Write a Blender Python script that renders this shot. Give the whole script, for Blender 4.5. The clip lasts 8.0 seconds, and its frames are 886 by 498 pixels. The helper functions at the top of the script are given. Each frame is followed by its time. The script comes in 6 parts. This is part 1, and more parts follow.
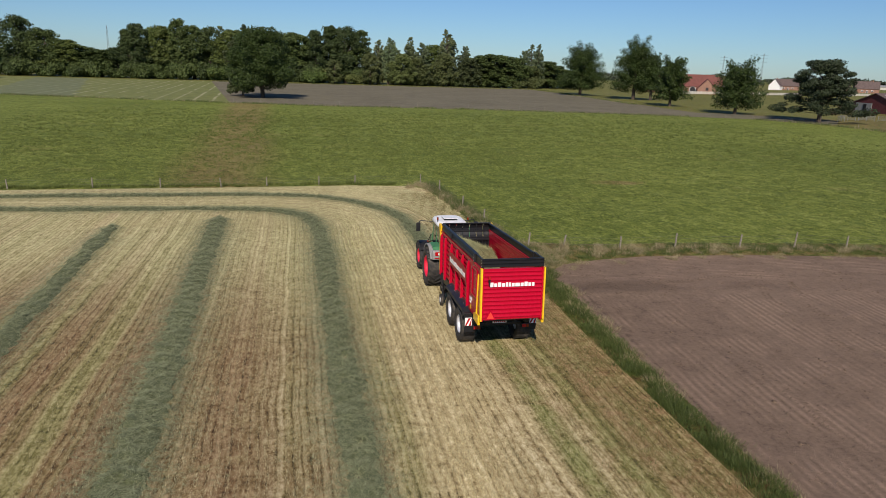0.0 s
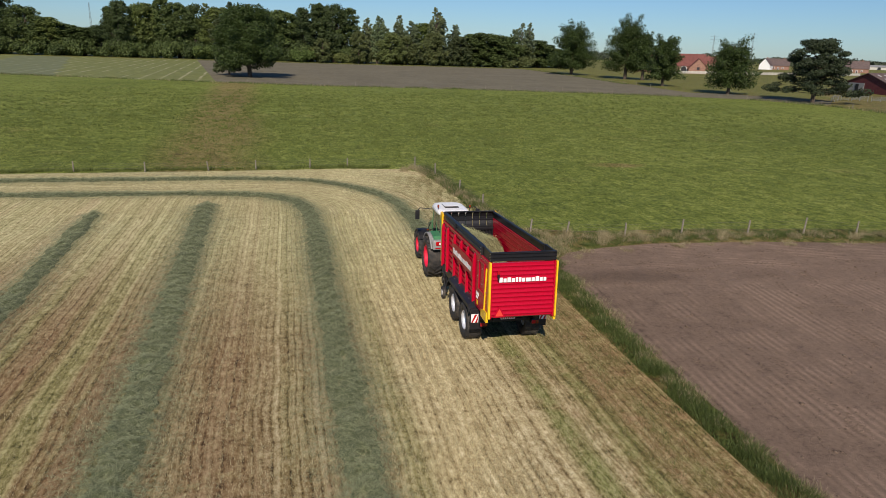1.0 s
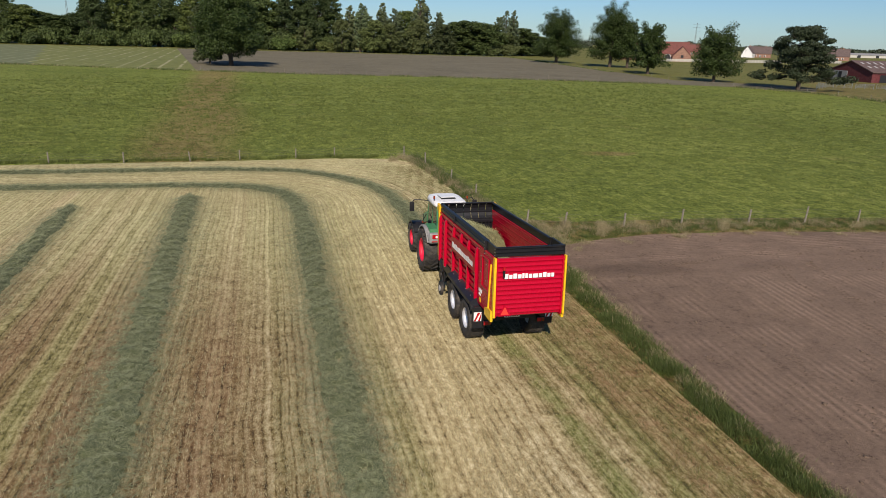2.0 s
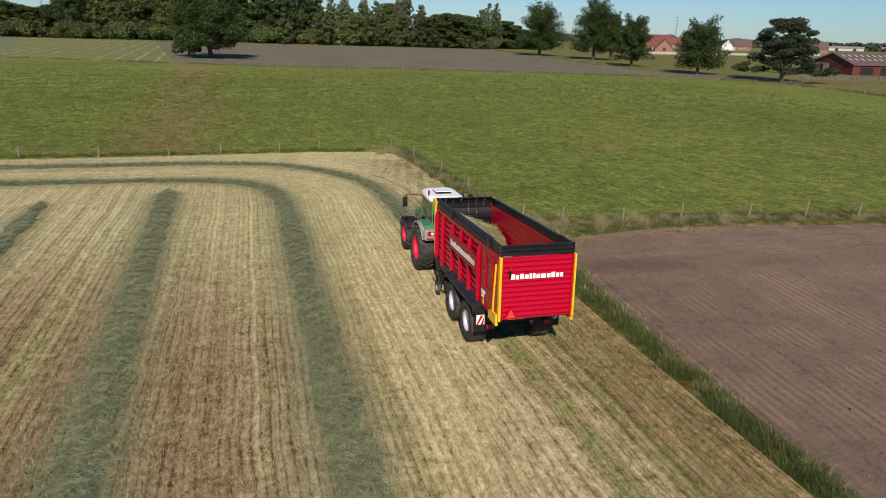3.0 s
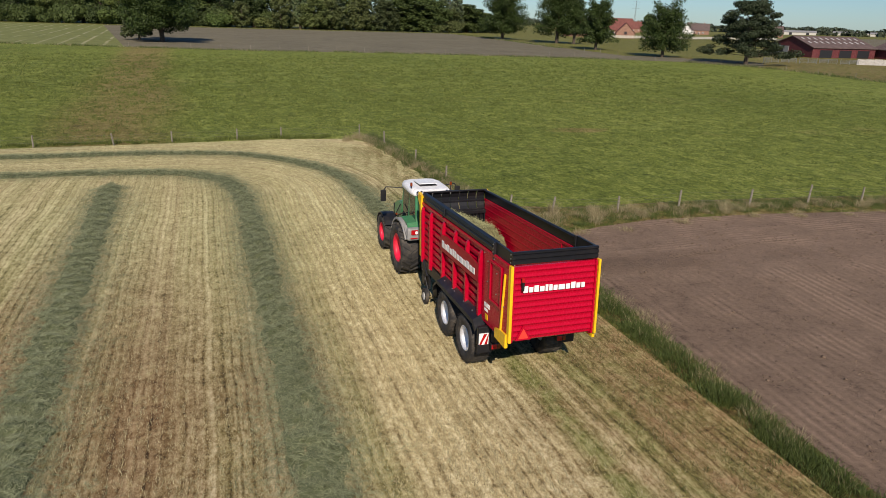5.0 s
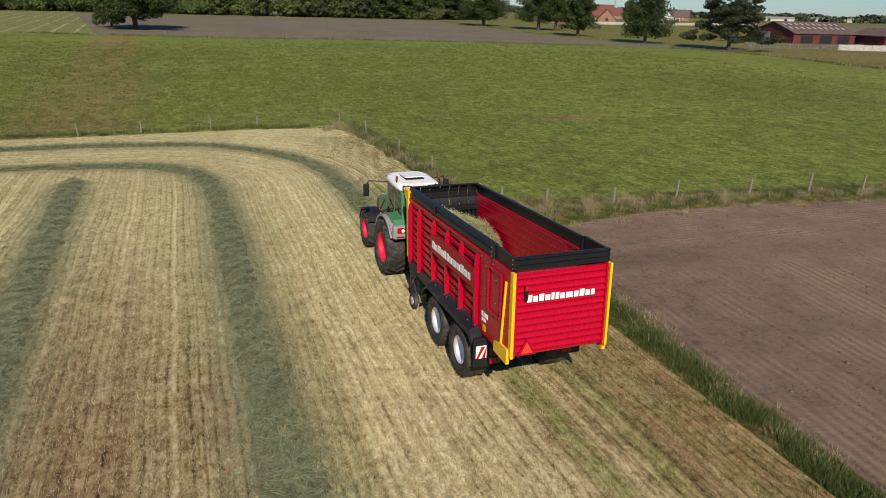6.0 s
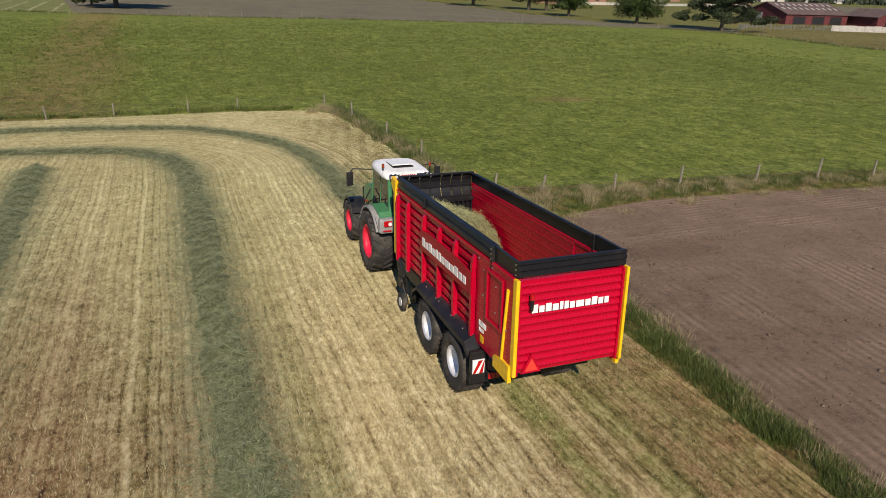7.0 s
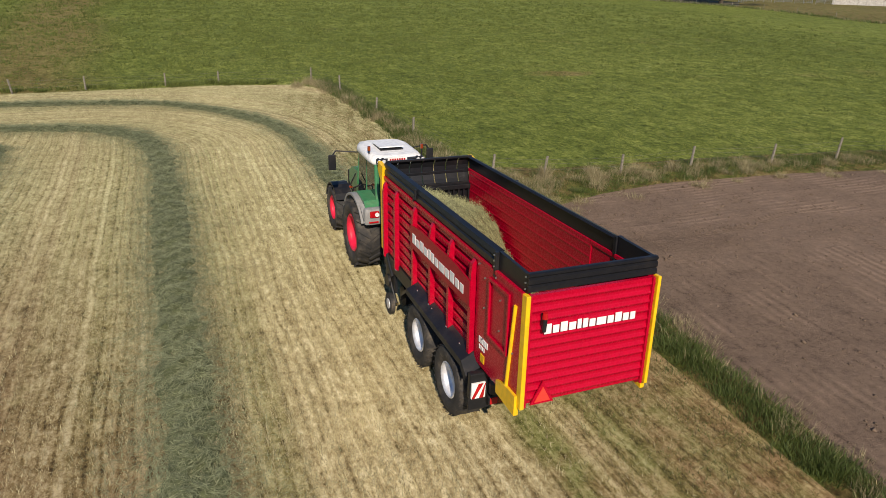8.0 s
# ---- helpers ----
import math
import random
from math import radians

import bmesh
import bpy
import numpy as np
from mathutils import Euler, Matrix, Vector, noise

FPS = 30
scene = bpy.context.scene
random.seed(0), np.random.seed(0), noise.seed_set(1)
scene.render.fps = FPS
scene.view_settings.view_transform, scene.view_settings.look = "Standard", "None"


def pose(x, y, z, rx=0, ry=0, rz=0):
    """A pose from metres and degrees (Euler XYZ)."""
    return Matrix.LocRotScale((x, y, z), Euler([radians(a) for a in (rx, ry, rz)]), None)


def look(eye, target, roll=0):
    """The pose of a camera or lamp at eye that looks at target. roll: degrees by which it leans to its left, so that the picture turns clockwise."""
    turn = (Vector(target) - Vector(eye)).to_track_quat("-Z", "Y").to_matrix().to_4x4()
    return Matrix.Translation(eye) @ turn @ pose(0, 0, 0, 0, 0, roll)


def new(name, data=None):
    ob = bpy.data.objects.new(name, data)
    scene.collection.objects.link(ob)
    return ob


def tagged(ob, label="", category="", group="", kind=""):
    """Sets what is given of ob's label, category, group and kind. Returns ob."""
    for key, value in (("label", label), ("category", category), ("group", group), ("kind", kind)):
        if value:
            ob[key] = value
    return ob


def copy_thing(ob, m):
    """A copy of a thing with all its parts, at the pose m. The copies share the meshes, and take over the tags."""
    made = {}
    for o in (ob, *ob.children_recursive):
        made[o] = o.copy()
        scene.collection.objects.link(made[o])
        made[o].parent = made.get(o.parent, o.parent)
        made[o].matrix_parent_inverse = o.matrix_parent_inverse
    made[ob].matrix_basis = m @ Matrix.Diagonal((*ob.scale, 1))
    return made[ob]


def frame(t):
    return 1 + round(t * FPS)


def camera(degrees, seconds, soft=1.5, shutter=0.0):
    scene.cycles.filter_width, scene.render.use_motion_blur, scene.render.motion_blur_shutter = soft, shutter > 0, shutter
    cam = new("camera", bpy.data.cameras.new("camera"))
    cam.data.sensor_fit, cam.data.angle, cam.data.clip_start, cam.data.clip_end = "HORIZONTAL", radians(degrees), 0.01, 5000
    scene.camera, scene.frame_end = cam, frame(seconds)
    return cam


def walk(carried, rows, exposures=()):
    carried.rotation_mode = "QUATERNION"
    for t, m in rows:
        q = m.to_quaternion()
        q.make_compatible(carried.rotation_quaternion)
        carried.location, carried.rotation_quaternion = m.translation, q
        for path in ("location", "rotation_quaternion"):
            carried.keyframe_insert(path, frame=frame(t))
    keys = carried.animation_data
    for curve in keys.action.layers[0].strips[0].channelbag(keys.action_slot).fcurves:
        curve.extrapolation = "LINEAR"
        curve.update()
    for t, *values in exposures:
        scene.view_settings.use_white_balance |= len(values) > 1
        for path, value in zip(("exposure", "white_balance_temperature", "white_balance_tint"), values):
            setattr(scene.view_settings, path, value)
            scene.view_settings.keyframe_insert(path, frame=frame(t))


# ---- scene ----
# camera and its walk
cam = camera(66.8, 8.0, soft=0.5)
PATH = [
    (0.0, (0.111, 22.556, 10.578), (0.522, 24.443, 10.060), 1.70),
    (0.5, (0.035, 23.538, 10.590), (0.460, 25.415, 10.043), 1.70),
    (1.0, (-0.062, 24.357, 10.526), (0.378, 26.222, 9.953), 1.80),
    (1.5, (-0.166, 25.106, 10.412), (0.295, 26.961, 9.822), 1.80),
    (3.0, (-0.400, 27.451, 9.937), (0.131, 29.278, 9.319), 1.80),
    (3.5, (-0.417, 28.329, 9.770), (0.139, 30.146, 9.146), 1.90),
    (4.0, (-0.390, 29.250, 9.607), (0.189, 31.057, 8.976), 1.90),
    (4.5, (-0.312, 30.198, 9.450), (0.292, 31.993, 8.808), 1.90),
    (6.0, (0.257, 33.042, 8.997), (0.933, 34.795, 8.313), 1.70),
    (6.5, (0.560, 33.969, 8.841), (1.250, 35.709, 8.134), 1.80),
    (7.0, (0.915, 34.906, 8.678), (1.615, 36.631, 7.946), 1.90),
    (7.5, (1.314, 35.896, 8.503), (2.019, 37.606, 7.741), 2.00),
    (8.0, (1.747, 37.007, 8.315), (2.457, 38.698, 7.516), 2.20),
]
walk(cam, [(t, look(eye, aim, roll)) for t, eye, aim, roll in PATH], [(0.0, -0.04, 6650, 15), (3.0, 0.05, 6800, 15), (6.0, 0.04, 6900, 14), (8.0, 0.07, 7000, 13)])

# sky and sun: mid-morning sun behind the camera, shadows run ahead and slightly to +x
SUN_ELEVATION, SUN_FROM = radians(36.5), Vector((-0.265, -0.964))
world = bpy.data.worlds.new("sky")
scene.world = world
world.use_nodes = True
sky = world.node_tree.nodes.new("ShaderNodeTexSky")
sky.sky_type, sky.sun_disc = "NISHITA", False
sky.sun_elevation, sky.sun_rotation = SUN_ELEVATION, math.atan2(SUN_FROM.x, SUN_FROM.y)
sky.air_density, sky.dust_density, sky.ozone_density = 1.0, 0.12, 4.0
background = world.node_tree.nodes["Background"]
background.inputs["Strength"].default_value = 0.074
tint = world.node_tree.nodes.new("ShaderNodeMix")
tint.data_type, tint.blend_type = "RGBA", "MULTIPLY"
tint.inputs[0].default_value, tint.inputs[7].default_value = 1.0, (0.63, 0.885, 1.16, 1)
world.node_tree.links.new(sky.outputs["Color"], tint.inputs[6])
world.node_tree.links.new(tint.outputs[2], background.inputs["Color"])
sun_data = bpy.data.lights.new("sun", "SUN")
sun_data.energy, sun_data.angle, sun_data.color = 4.9, radians(0.5), (1.0, 0.92, 0.79)
sun = new("sun", sun_data)
sun.matrix_world = look((40, -60, 80), Vector((40, -60, 80)) - Vector((SUN_FROM.x * math.cos(SUN_ELEVATION) / SUN_FROM.length, SUN_FROM.y * math.cos(SUN_ELEVATION) / SUN_FROM.length, math.sin(SUN_ELEVATION))))


# ---- materials ----
class Nodes:
    """Short hand for building a node material."""

    def __init__(self, name):
        self.material = bpy.data.materials.new(name)
        self.material.use_nodes = True
        self.tree = self.material.node_tree
        self.bsdf = self.tree.nodes["Principled BSDF"]

    def node(self, kind, **sockets):
        n = self.tree.nodes.new(kind)
        for key, value in sockets.items():
            self.put(n.inputs[key.replace("_", " ")], value)
        return n

    def put(self, socket, value):
        if isinstance(value, bpy.types.NodeSocket):
            self.tree.links.new(value, socket)
        else:
            socket.default_value = value

    def math(self, op, a, b=0.0, c=None):
        n = self.tree.nodes.new("ShaderNodeMath")
        n.operation = op
        self.put(n.inputs[0], a)
        self.put(n.inputs[1], b)
        if c is not None:
            self.put(n.inputs[2], c)
        return n.outputs[0]

    def noise(self, scale, detail=4.0, vector=None, rough=0.55):
        n = self.node("ShaderNodeTexNoise", Scale=scale, Detail=detail, Roughness=rough)
        if vector is not None:
            self.put(n.inputs["Vector"], vector)
        return n.outputs["Fac"]

    def ramp(self, fac, stops):
        n = self.tree.nodes.new("ShaderNodeValToRGB")
        while len(n.color_ramp.elements) < len(stops):
            n.color_ramp.elements.new(0.5)
        for e, (at, colour) in zip(n.color_ramp.elements, stops):
            e.position, e.color = at, (*colour, 1) if len(colour) == 3 else colour
        self.put(n.inputs[0], fac)
        return n.outputs[0]

    def smooth(self, value, low, high):
        n = self.tree.nodes.new("ShaderNodeMapRange")
        n.interpolation_type = "SMOOTHSTEP"
        self.put(n.inputs[0], value)
        n.inputs[1].default_value, n.inputs[2].default_value = low, high
        return n.outputs[0]

    def mix(self, fac, a, b, blend="MIX"):
        n = self.tree.nodes.new("ShaderNodeMix")
        n.data_type, n.blend_type = "RGBA", blend
        self.put(n.inputs[0], fac)
        self.put(n.inputs[6], a if isinstance(a, bpy.types.NodeSocket) else (*a, 1))
        self.put(n.inputs[7], b if isinstance(b, bpy.types.NodeSocket) else (*b, 1))
        return n.outputs[2]

    def position(self, scale=(1, 1, 1)):
        g = self.tree.nodes.new("ShaderNodeNewGeometry")
        n = self.tree.nodes.new("ShaderNodeVectorMath")
        n.operation = "MULTIPLY"
        self.put(n.inputs[0], g.outputs["Position"])
        n.inputs[1].default_value = scale
        return n.outputs[0]

    def axes(self):
        g = self.tree.nodes.new("ShaderNodeNewGeometry")
        n = self.tree.nodes.new("ShaderNodeSeparateXYZ")
        self.put(n.inputs[0], g.outputs["Position"])
        return n.outputs

    def island(self):
        return self.tree.nodes.new("ShaderNodeNewGeometry").outputs["Random Per Island"]

    def bump(self, height, strength, distance):
        n = self.node("ShaderNodeBump", Strength=strength, Distance=distance, Height=height)
        self.put(self.bsdf.inputs["Normal"], n.outputs[0])

    def done(self, colour, rough=0.8, metal=0.0, spec=0.5):
        self.put(self.bsdf.inputs["Base Color"], colour if isinstance(colour, bpy.types.NodeSocket) else (*colour, 1))
        self.put(self.bsdf.inputs["Roughness"], rough)
        self.put(self.bsdf.inputs["Metallic"], metal)
        self.put(self.bsdf.inputs["Specular IOR Level"], spec)
        return self.material


def scaled(colour, k):
    return tuple(min(1.0, c * k) for c in colour)


def paint(name, colour, rough=0.4, metal=0.0, spread=0.14, dust=0.25, dust_colour=(0.30, 0.24, 0.17), grain=9.0, bump=0.0, spec=0.5):
    """Painted or moulded surface with blotches, fine grain and a film of field dust."""
    m = Nodes(name)
    p = m.position()
    base = m.ramp(m.noise(grain, 5, p), [(0.3, scaled(colour, 1 - spread)), (0.7, scaled(colour, 1 + spread))])
    film = m.math("MULTIPLY", m.smooth(m.noise(2.3, 6, p, 0.7), 0.45, 0.8), dust)
    r = m.math("ADD", m.math("MULTIPLY", m.noise(30, 3, p), 0.16), rough - 0.08)
    if bump:
        m.bump(m.noise(60, 4, p), bump, 0.004)
    return m.done(m.mix(film, base, dust_colour), r, metal, spec)


def leafy(name, dark, light, rough=0.6, through_colour=None, single=0.6, clump=0.45, scale=0.35, vary=False):
    """Leaves and blades: each one its own shade, with a little light coming through."""
    m = Nodes(name)
    shade = m.ramp(m.math("ADD", m.math("MULTIPLY", m.island(), single), m.math("MULTIPLY", m.noise(scale, 4, m.position(), 0.65), clump)), [(0.15, dark), (0.9, light)])
    if vary:
        own = m.tree.nodes.new("ShaderNodeObjectInfo").outputs["Random"]
        shade = m.mix(1.0, shade, m.ramp(own, [(0.0, (0.52, 0.58, 0.62)), (0.35, (0.85, 0.88, 0.80)), (0.65, (0.95, 1.0, 0.95)), (0.85, (1.18, 1.12, 0.88)), (1.0, (1.10, 1.20, 1.0))]), "MULTIPLY")
    m.done(shade, rough, 0.0, 0.25)
    if through_colour:
        t = m.node("ShaderNodeBsdfTranslucent")
        m.put(t.inputs["Color"], (*through_colour, 1))
        mixed = m.node("ShaderNodeMixShader", Fac=0.25)
        m.put(mixed.inputs[1], m.bsdf.outputs[0])
        m.put(mixed.inputs[2], t.outputs[0])
        m.put(m.tree.nodes["Material Output"].inputs["Surface"], mixed.outputs[0])
    return m.material


def stubble_material():
    m = Nodes("stubble")
    x, y, _ = m.axes()
    p = m.position()
    # rows run along the field and bend round the headland corner
    ahead = m.math("MAXIMUM", m.math("SUBTRACT", y, 68.0), 0.0)
    side = m.math("ADD", x, 3.0)
    side_pos = m.math("MAXIMUM", side, 0.0)
    arc = m.math("SQRT", m.math("ADD", m.math("MULTIPLY", ahead, ahead), m.math("MULTIPLY", side_pos, side_pos)))
    head = m.math("MULTIPLY", m.math("GREATER_THAN", y, 68.0), m.math("GREATER_THAN", arc, 5.2))
    u = m.math("ADD", m.math("MULTIPLY", head, arc), m.math("MULTIPLY", m.math("SUBTRACT", 1.0, head), side))
    wob = m.math("MULTIPLY", m.math("SUBTRACT", m.noise(0.22, 3, p), 0.5), 0.45)
    uu = m.math("ADD", u, wob)
    wave = m.math("ABSOLUTE", m.math("SINE", m.math("MULTIPLY", m.math("ADD", uu, m.math("MULTIPLY", m.noise(1.4, 3, p), 0.10)), math.pi / 0.25)))
    gaps = m.math("MULTIPLY", m.math("SUBTRACT", 1.0, m.smooth(wave, 0.05, 0.6)), m.math("MULTIPLY", m.smooth(m.noise(2.3, 4, p, 0.7), 0.47, 0.63), m.smooth(m.noise(0.16, 3, p), 0.36, 0.60)))
    wide = m.node("ShaderNodeCombineXYZ", X=uu).outputs[0]
    bands = m.noise(0.55, 3, wide, 0.6)
    streaks = m.noise(2.4, 4, wide, 0.7)
    blotch = m.noise(0.10, 5, p)
    patch = m.noise(1.3, 6, p, 0.7)
    grain = m.noise(8, 6, m.position((1.0, 0.6, 1)), 0.9)
    chaff = m.noise(34, 5, m.position((1.0, 0.5, 1)), 0.9)
    speck = m.noise(3.4, 5, m.position((1.0, 0.6, 1)), 0.8)
    value = m.math("ADD", m.math("ADD", m.math("MULTIPLY", grain, 0.42), m.math("MULTIPLY", speck, 0.28)), m.math("ADD", m.math("SUBTRACT", m.math("MULTIPLY", streaks, 0.31), 0.036), m.math("ADD", m.math("MULTIPLY", patch, 0.16), m.math("MULTIPLY", chaff, 0.22))))
    value = m.math("SUBTRACT", value, m.math("ADD", m.math("MULTIPLY", gaps, 0.055), m.math("MULTIPLY", m.math("SUBTRACT", 1.0, m.smooth(wave, 0.0, 0.75)), 0.033)))
    straw = m.ramp(value, [(0.545, (0.045, 0.026, 0.010)), (0.615, (0.200, 0.136, 0.056)), (0.67, (0.400, 0.322, 0.170)), (0.75, (0.73, 0.64, 0.42))])
    green = m.ramp(value, [(0.55, (0.045, 0.043, 0.012)), (0.63, (0.195, 0.182, 0.060)), (0.76, (0.52, 0.48, 0.23))])
    brown = m.ramp(value, [(0.55, (0.036, 0.019, 0.008)), (0.63, (0.162, 0.090, 0.041)), (0.76, (0.40, 0.275, 0.142))])
    light = m.ramp(value, [(0.54, (0.150, 0.112, 0.048)), (0.60, (0.41, 0.325, 0.165)), (0.66, (0.65, 0.550, 0.305)), (0.74, (0.90, 0.81, 0.51))])
    fresh = m.ramp(value, [(0.54, (0.115, 0.108, 0.038)), (0.61, (0.37, 0.352, 0.150)), (0.74, (0.82, 0.80, 0.44))])
    colour = m.mix(m.math("MULTIPLY", m.smooth(bands, 0.48, 0.66), 0.42), straw, green)
    pale = m.math("MULTIPLY", m.smooth(x, 2.6, 3.6), m.math("SUBTRACT", 1.0, m.smooth(m.math("ADD", x, m.math("MULTIPLY", patch, 0.8)), 5.4, 8.2)))
    earth = m.math("ADD", m.math("MULTIPLY", blotch, 0.55), m.math("MULTIPLY", m.noise(1.1, 3, wide, 0.6), 0.45))
    colour = m.mix(m.math("MULTIPLY", m.smooth(earth, 0.46, 0.62), m.math("SUBTRACT", 0.7, m.math("MULTIPLY", pale, 0.5))), colour, brown)
    colour = m.mix(m.math("MULTIPLY", pale, m.math("ADD", 0.48, m.math("MULTIPLY", m.smooth(m.math("ADD", y, m.math("MULTIPLY", patch, 8.0)), 40.0, 52.0), 0.27))), colour, light)
    stretch = m.ramp(m.math("DIVIDE", m.math("ADD", m.math("ADD", x, 22.0), m.math("MULTIPLY", wob, 2.0)), 34.0), [(0.0, (1.0,) * 3), (0.24, (0.92,) * 3), (0.40, (0.40,) * 3), (0.60, (0.45,) * 3), (0.73, (0.0,) * 3), (0.90, (0.05,) * 3), (0.97, (0.8,) * 3)])
    colour = m.mix(m.math("MULTIPLY", stretch, m.smooth(m.math("ADD", patch, m.math("MULTIPLY", streaks, 0.6)), 0.62, 0.98)), colour, brown)
    beside = m.math("ABSOLUTE", m.math("SUBTRACT", x, m.math("ADD", 2.3, m.math("MULTIPLY", m.noise(0.2, 2, p), 1.0))))
    colour = m.mix(m.math("MULTIPLY", m.math("SUBTRACT", 1.0, m.smooth(beside, 0.1, 0.75)), m.math("MULTIPLY", m.math("LESS_THAN", y, 68.0), 0.7)), colour, green)
    # raked bands beside the other swaths, with the swaths' shade put into the colour
    for centre, slope in ((-2.2, -0.034), (-7.6, -0.058), (-14.2, -0.10)):
        mid = m.math("ADD", centre, m.math("MULTIPLY", m.math("SUBTRACT", y, 32.0), slope))
        near = m.math("ABSOLUTE", m.math("SUBTRACT", x, m.math("ADD", mid, m.math("MULTIPLY", m.noise(0.3, 3, p), 0.8))))
        colour = m.mix(m.math("MULTIPLY", m.math("SUBTRACT", 1.0, m.smooth(near, 0.5, 1.5)), m.math("MULTIPLY", m.math("LESS_THAN", y, 70.0), 0.6)), colour, m.mix(m.smooth(patch, 0.5, 0.8), brown, green))
    far_end = m.smooth(m.math("ADD", y, m.math("MULTIPLY", patch, 6.0)), 48.0, 66.0)
    colour = m.mix(m.math("MULTIPLY", far_end, 0.62), colour, m.mix(m.smooth(bands, 0.32, 0.54), light, fresh))
    # browner ground at the near left, deepened in colour for the lens's dark corner
    worn = m.math("MULTIPLY", m.math("SUBTRACT", 1.0, m.smooth(m.math("ADD", x, m.math("MULTIPLY", patch, 3.0)), -5.5, 2.5)), m.math("SUBTRACT", 1.0, m.smooth(y, 44.0, 66.0)))
    colour = m.mix(m.math("MULTIPLY", worn, 0.85), colour, m.mix(m.smooth(bands, 0.44, 0.60), brown, green))
    # green and pale lines where swaths were picked up
    sway = m.math("MULTIPLY", m.noise(0.25, 2, p), 1.0)
    edge = m.math("MULTIPLY", m.smooth(m.math("ADD", x, m.math("MULTIPLY", sway, 0.8)), 6.4, 9.4), m.math("SUBTRACT", 1.0, m.smooth(y, 60.0, 70.0)))
    colour = m.mix(m.math("MULTIPLY", edge, 0.7), colour, m.mix(1.0, m.mix(m.smooth(m.math("ADD", m.math("MULTIPLY", patch, 0.6), m.math("MULTIPLY", bands, 0.4)), 0.38, 0.62), green, brown), (0.98, 0.92, 0.86), "MULTIPLY"))
    grassy = m.ramp(value, [(0.54, (0.040, 0.048, 0.012)), (0.62, (0.150, 0.168, 0.046)), (0.75, (0.40, 0.41, 0.17))])
    for centre, width, blend, tone in ((6.75, 0.40, 0.5, light), (7.35, 0.62, 0.8, grassy), (8.05, 0.40, 0.4, light), (8.75, 0.60, 0.6, grassy), (10.0, 0.45, 0.35, grassy)):
        line = m.math("ABSOLUTE", m.math("SUBTRACT", x, m.math("ADD", centre - 0.3, m.math("ADD", m.math("MULTIPLY", sway, 0.6), m.math("MULTIPLY", patch, 0.5)))))
        broken = m.math("MULTIPLY", m.smooth(m.noise(0.45, 4, p, 0.7), 0.34, 0.56), m.math("LESS_THAN", y, 66.0))
        colour = m.mix(m.math("MULTIPLY", m.math("SUBTRACT", 1.0, m.smooth(line, 0.05, width)), m.math("MULTIPLY", broken, blend)), colour, tone)
    m.bump(value, 0.6, 0.06)
    return m.done(colour, 0.9, 0, 0.2)


def meadow_material(name, tint=1.0, dry=0.35, worn=0.0):
    m = Nodes(name)
    x, y, _ = m.axes()
    p = m.position()
    grain = m.noise(11, 6, p, 0.9)
    tuft = m.noise(3.6, 6, m.position((1.0, 0.7, 1)), 0.85)
    clump = m.smooth(m.noise(0.36, 6, m.position((1.0, 0.8, 1)), 0.75), 0.34, 0.66)
    blotch = m.noise(0.035, 4, p, 0.6)
    sward = m.noise(1.3, 5, m.position((1.0, 0.6, 1)), 0.7)
    value = m.math("ADD", m.math("ADD", m.math("MULTIPLY", grain, 0.30), m.math("MULTIPLY", sward, 0.28)), m.math("ADD", m.math("MULTIPLY", tuft, 0.50), m.math("ADD", m.math("MULTIPLY", clump, 0.040), m.math("MULTIPLY", blotch, 0.10))))
    grass = m.ramp(value, [(0.50, scaled((0.020, 0.032, 0.004), tint)), (0.572, scaled((0.077, 0.101, 0.015), tint)), (0.645, scaled((0.164, 0.194, 0.038), tint)), (0.75, scaled((0.33, 0.33, 0.095), tint))])
    hay = m.ramp(value, [(0.50, (0.075, 0.050, 0.018)), (0.60, (0.205, 0.138, 0.055)), (0.76, (0.42, 0.31, 0.15))])
    # a worn strip across the meadow and a bald patch
    centre = m.math("ADD", -7.3, m.math("MULTIPLY", m.math("SUBTRACT", y, 86.0), -0.042))
    off = m.math("ABSOLUTE", m.math("SUBTRACT", x, m.math("ADD", centre, m.math("MULTIPLY", m.math("SUBTRACT", m.noise(0.06, 4, p), 0.5), 8.0))))
    strip = m.math("MULTIPLY", m.math("SUBTRACT", 1.0, m.smooth(off, 1.5, 7.5)), m.math("MULTIPLY", m.math("LESS_THAN", y, 223.0), 0.68))
    bx = m.math("DIVIDE", m.math("SUBTRACT", x, 31.3), 3.6)
    by = m.math("DIVIDE", m.math("SUBTRACT", y, 84.6), 1.5)
    bald = m.math("ADD", m.math("MULTIPLY", bx, bx), m.math("ADD", m.math("MULTIPLY", by, by), m.math("MULTIPLY", m.noise(0.7, 4, p), 1.2)))
    bald = m.math("MULTIPLY", m.math("SUBTRACT", 1.0, m.smooth(bald, 0.5, 1.7)), 0.85)
    spots = m.math("MULTIPLY", m.smooth(m.noise(0.12, 5, p, 0.65), 0.56, 0.75), dry)
    mixed = m.math("MAXIMUM", m.math("MAXIMUM", strip, bald), spots)
    if worn:
        mixed = m.math("MAXIMUM", mixed, m.math("MULTIPLY", m.smooth(m.noise(0.8, 5, p, 0.7), 0.35, 0.6), worn))
    colour = m.mix(mixed, grass, hay)
    m.bump(value, 1.0, 0.13)
    return m.done(colour, 0.85, 0, 0.15)


